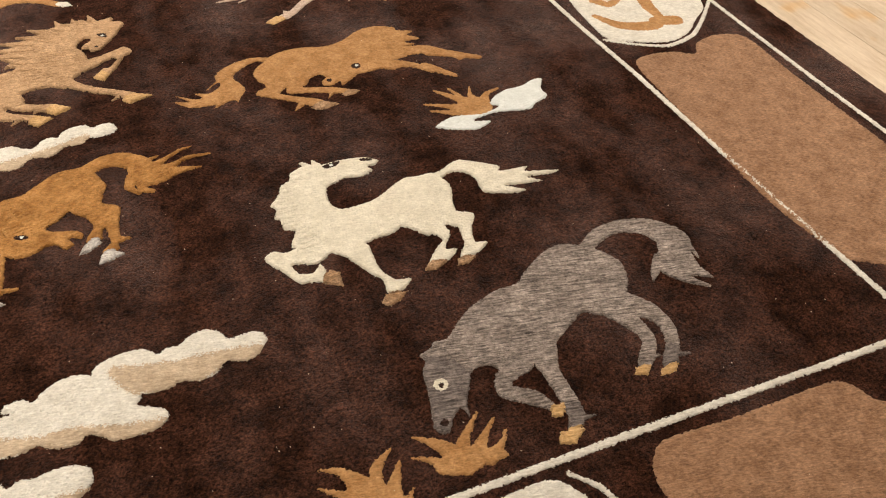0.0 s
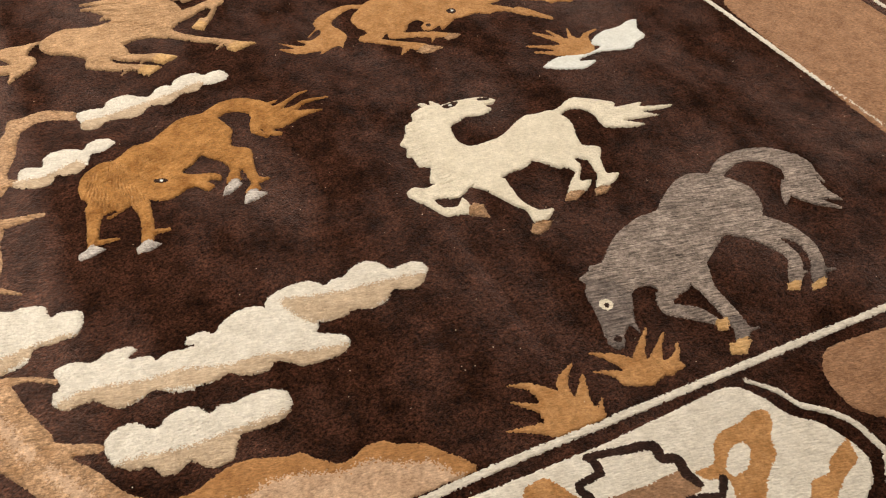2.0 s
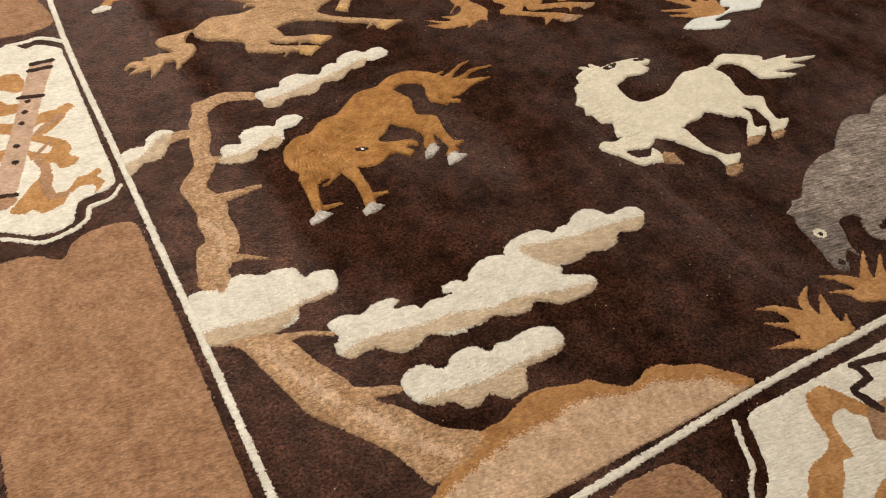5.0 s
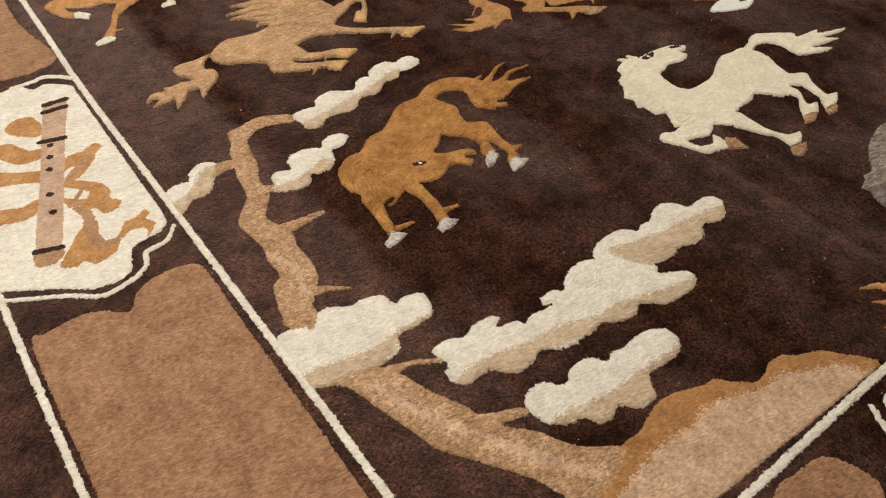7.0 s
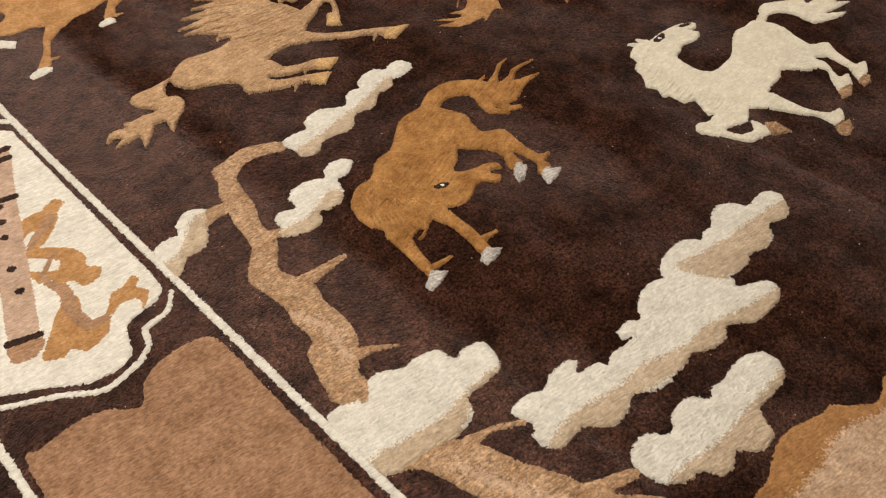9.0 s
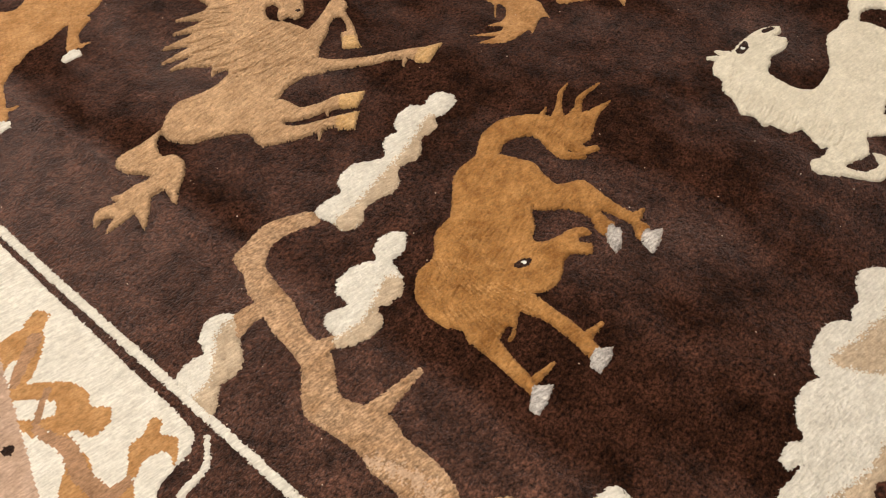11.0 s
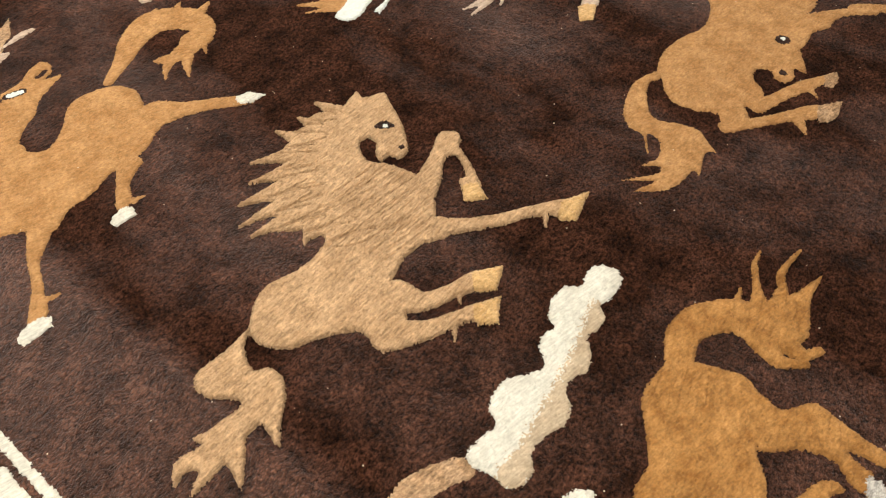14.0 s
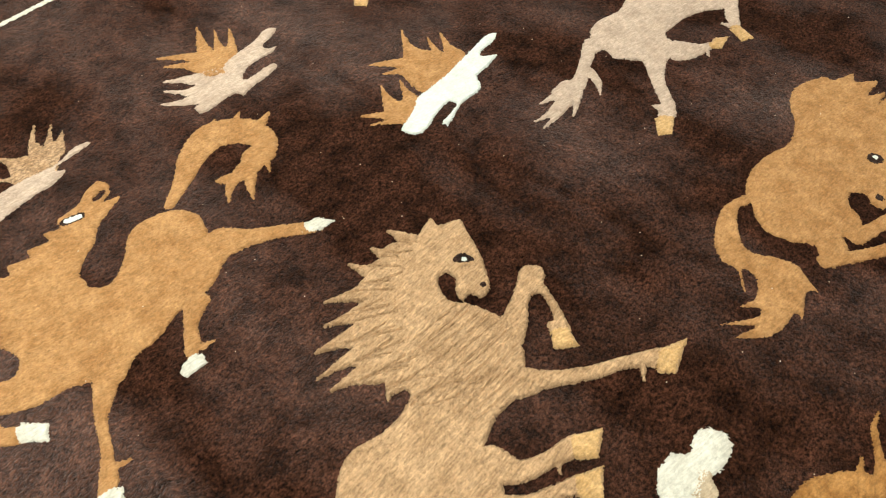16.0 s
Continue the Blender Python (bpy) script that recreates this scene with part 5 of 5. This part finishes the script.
b.shape(23.2, 295.6, 24.1, 299.6, 27.7, 297.7, 28.6, 300.5, 33.2, 298.8, 33.9, 301.2, 38.5, 299.7, 38.8, 302.7, 42.4, 301.3, 43.1, 303.9, 48.8, 304.3, 52.5, 306.7, 56.2, 307.5, 57.5, 305.2, 56.3, 302.0, 53.4, 300.4, 57.2, 299.0, 52.1, 296.6, 48.4, 294.8, 44.7, 290.9, 40.5, 288.5, 37.3, 285.1, 33.3, 279.5, 24.6, 283.0)
b.gap(52.4, 303.4, 55.5, 304.0, 55.1, 302.5, 52.3, 302.1)
b.limb(62.9, 268.8, 4.51, 67.9, 264.9, 2.53, 73.1, 261.2, 1.99, 78.4, 256.5, 1.81, 81.4, 255.1, 0.70)
b.limb(49.0, 260.1, 2.90, 44.5, 256.1, 1.59, 42.0, 252.3, 1.72, 39.4, 248.9, 0.95)
b.limb(42.5, 250.6, 1.05, 45.2, 249.5, 0.30)
b.limb(26.4, 258.8, 2.98, 21.2, 252.5, 1.43, 17.6, 245.6, 1.23, 14.5, 240.3, 1.93, 10.4, 236.7, 0.91)
b.limb(16.4, 242.0, 1.14, 19.6, 240.6, 0.25)
b.limb(4.2, 273.2, 2.73, 6.2, 264.0, 2.10, 9.5, 260.6, 1.97, 12.0, 257.9, 0.86)
b.limb(62.4, 287.3, 1.36, 68.8, 291.0, 2.23, 76.2, 296.3, 3.78, 84.1, 298.5, 4.98, 90.1, 293.4, 4.66, 90.8, 286.5, 3.23, 87.3, 282.4, 2.54)
b.limb(85.9, 284.1, 3.64, 80.2, 281.5, 2.37, 76.1, 283.4, 1.65, 74.2, 284.9, 0.41)
b.limb(81.5, 283.1, 2.24, 75.4, 281.1, 1.32, 71.6, 277.0, 0.28)
b.limb(81.7, 281.2, 1.67, 78.4, 277.4, 1.20, 75.9, 273.4, 0.26)
b.limb(92.1, 291.3, 2.32, 98.7, 294.2, 0.40)
b.limb(89.6, 297.3, 1.80, 93.8, 300.1, 0.37)
b.limb(83.7, 300.1, 1.88, 88.1, 302.8, 0.38)
b.limb(86.6, 281.6, 1.38, 84.3, 277.3, 0.27)
hoof.shape(78.2, 258.8, 81.3, 257.8, 83.0, 253.9, 79.2, 254.2, 77.0, 256.3)
b.shape(78.2, 258.8, 81.3, 257.8, 83.0, 253.9, 79.2, 254.2, 77.0, 256.3, sharp=True)
hoof.shape(38.1, 250.1, 42.0, 249.1, 41.2, 246.3, 36.3, 246.7, 36.1, 248.7)
b.shape(38.1, 250.1, 42.0, 249.1, 41.2, 246.3, 36.3, 246.7, 36.1, 248.7, sharp=True)
hoof.shape(10.4, 239.3, 15.8, 237.9, 14.5, 235.4, 8.6, 235.6, 8.2, 237.7)
b.shape(10.4, 239.3, 15.8, 237.9, 14.5, 235.4, 8.6, 235.6, 8.2, 237.7, sharp=True)
hoof.shape(10.5, 263.3, 14.0, 259.0, 11.9, 255.3, 8.2, 259.5)
b.shape(10.5, 263.3, 14.0, 259.0, 11.9, 255.3, 8.2, 259.5, sharp=True)
glint.limb(44.5, 301.4, 0.80, 46.9, 300.4, 0.81)
eye.limb(44.0, 301.4, 1.20, 47.2, 300.4, 1.21)
horse(b, RUST, hoof, IVORY, "rust orange bucking horse with white hooves", eye, glint)

b, hoof = Drawing(), Drawing()
b.shape(177.0, 249.4, 182.9, 250.5, 190.2, 248.7, 197.2, 250.4, 215.4, 254.0, 229.3, 240.9, 217.9, 225.8, 210.3, 225.3, 205.0, 229.5, 198.8, 232.1, 190.8, 232.8, 188.1, 232.1, 187.0, 228.0, 190.2, 223.8, 187.3, 221.4, 181.1, 225.4, 176.6, 228.7, 172.5, 234.8, 171.1, 238.2, 172.8, 241.7, 169.7, 243.2)
b.limb(172.9, 246.1, 2.24, 163.4, 242.0, 1.70, 156.7, 239.2, 2.24, 150.7, 239.4, 3.48)
b.limb(153.4, 239.6, 3.57, 148.8, 240.7, 1.45, 143.8, 242.0, 0.41)
b.limb(148.9, 238.1, 2.36, 142.2, 237.7, 1.13, 137.7, 238.9, 0.39)
b.limb(149.3, 237.5, 1.99, 142.2, 236.0, 1.02, 137.2, 235.9, 0.35)
b.limb(152.5, 237.1, 1.85, 147.9, 234.0, 0.70, 145.0, 232.8, 0.29)
b.limb(162.4, 239.5, 1.53, 159.8, 235.2, 1.02, 156.3, 232.2, 0.30)
b.limb(177.9, 229.5, 3.45, 170.1, 223.9, 1.91, 163.8, 217.3, 1.85, 160.0, 215.2, 2.30, 155.7, 213.3, 0.95)
b.limb(161.3, 217.1, 1.52, 160.7, 219.5, 0.44)
b.limb(184.6, 225.7, 4.50, 188.4, 222.0, 2.21, 193.4, 219.7, 1.06)
b.limb(189.4, 220.8, 0.96, 187.1, 218.4, 0.28)
b.limb(216.4, 227.7, 2.13, 206.6, 222.0, 1.91, 201.2, 216.8, 0.86)
b.limb(203.0, 220.1, 1.35, 202.3, 223.1, 0.41)
hoof.shape(190.5, 220.6, 194.9, 221.5, 198.2, 218.6, 191.7, 217.4)
b.shape(190.5, 220.6, 194.9, 221.5, 198.2, 218.6, 191.7, 217.4, sharp=True)
hoof.shape(201.3, 220.2, 204.1, 218.3, 201.7, 212.8, 198.2, 214.8)
b.shape(201.3, 220.2, 204.1, 218.3, 201.7, 212.8, 198.2, 214.8, sharp=True)
hoof.shape(157.0, 216.9, 159.6, 212.9, 154.3, 210.3, 151.7, 212.9)
b.shape(157.0, 216.9, 159.6, 212.9, 154.3, 210.3, 151.7, 212.9, sharp=True)
horse(b, ROSE, hoof, GOLD, "pinkish beige horse with golden hooves")
b, hoof = Drawing(), Drawing()
b.limb(163.5, 322.2, 2.75, 153.9, 314.1, 1.98, 148.7, 310.1, 0.90)
hoof.shape(149.8, 315.4, 152.8, 310.6, 148.1, 307.2, 146.2, 310.5)
b.shape(149.8, 315.4, 152.8, 310.6, 148.1, 307.2, 146.2, 310.5, sharp=True)
horse(b, ROSE, hoof, GOLD, "pinkish beige leg with a golden hoof")

# ---- floor planks, running along the rug's long side ----
plank_w, plank_l = 0.19, 1.9
shared = {}
count = 0
for i in range(int((X1 - X0) / plank_w)):
    px = X0 + i * plank_w
    start = Y0 - (i * 0.67 % plank_l)
    while start < Y1:
        a, b = max(start, Y0), min(start + plank_l, Y1)
        start += plank_l
        if b - a < 0.05 or px < 2.2 and px > WEST + 0.3 and a > SOUTH + 0.3 and b < NORTH - 0.3:
            continue
        if px + plank_w > X1:
            continue
        key = round(b - a, 3)
        if key not in shared:
            me = bpy.data.meshes.new("plank")
            bm = box(0.001, plank_w - 0.001, 0.001, key - 0.001, -0.012, 0.0, 0.0012)
            bm.to_mesh(me)
            bm.free()
            me.materials.append(OAK)
            shared[key] = me
        ob = new("plank", shared[key])
        ob.location = (px, a, 0.0)
        ob.parent = floor
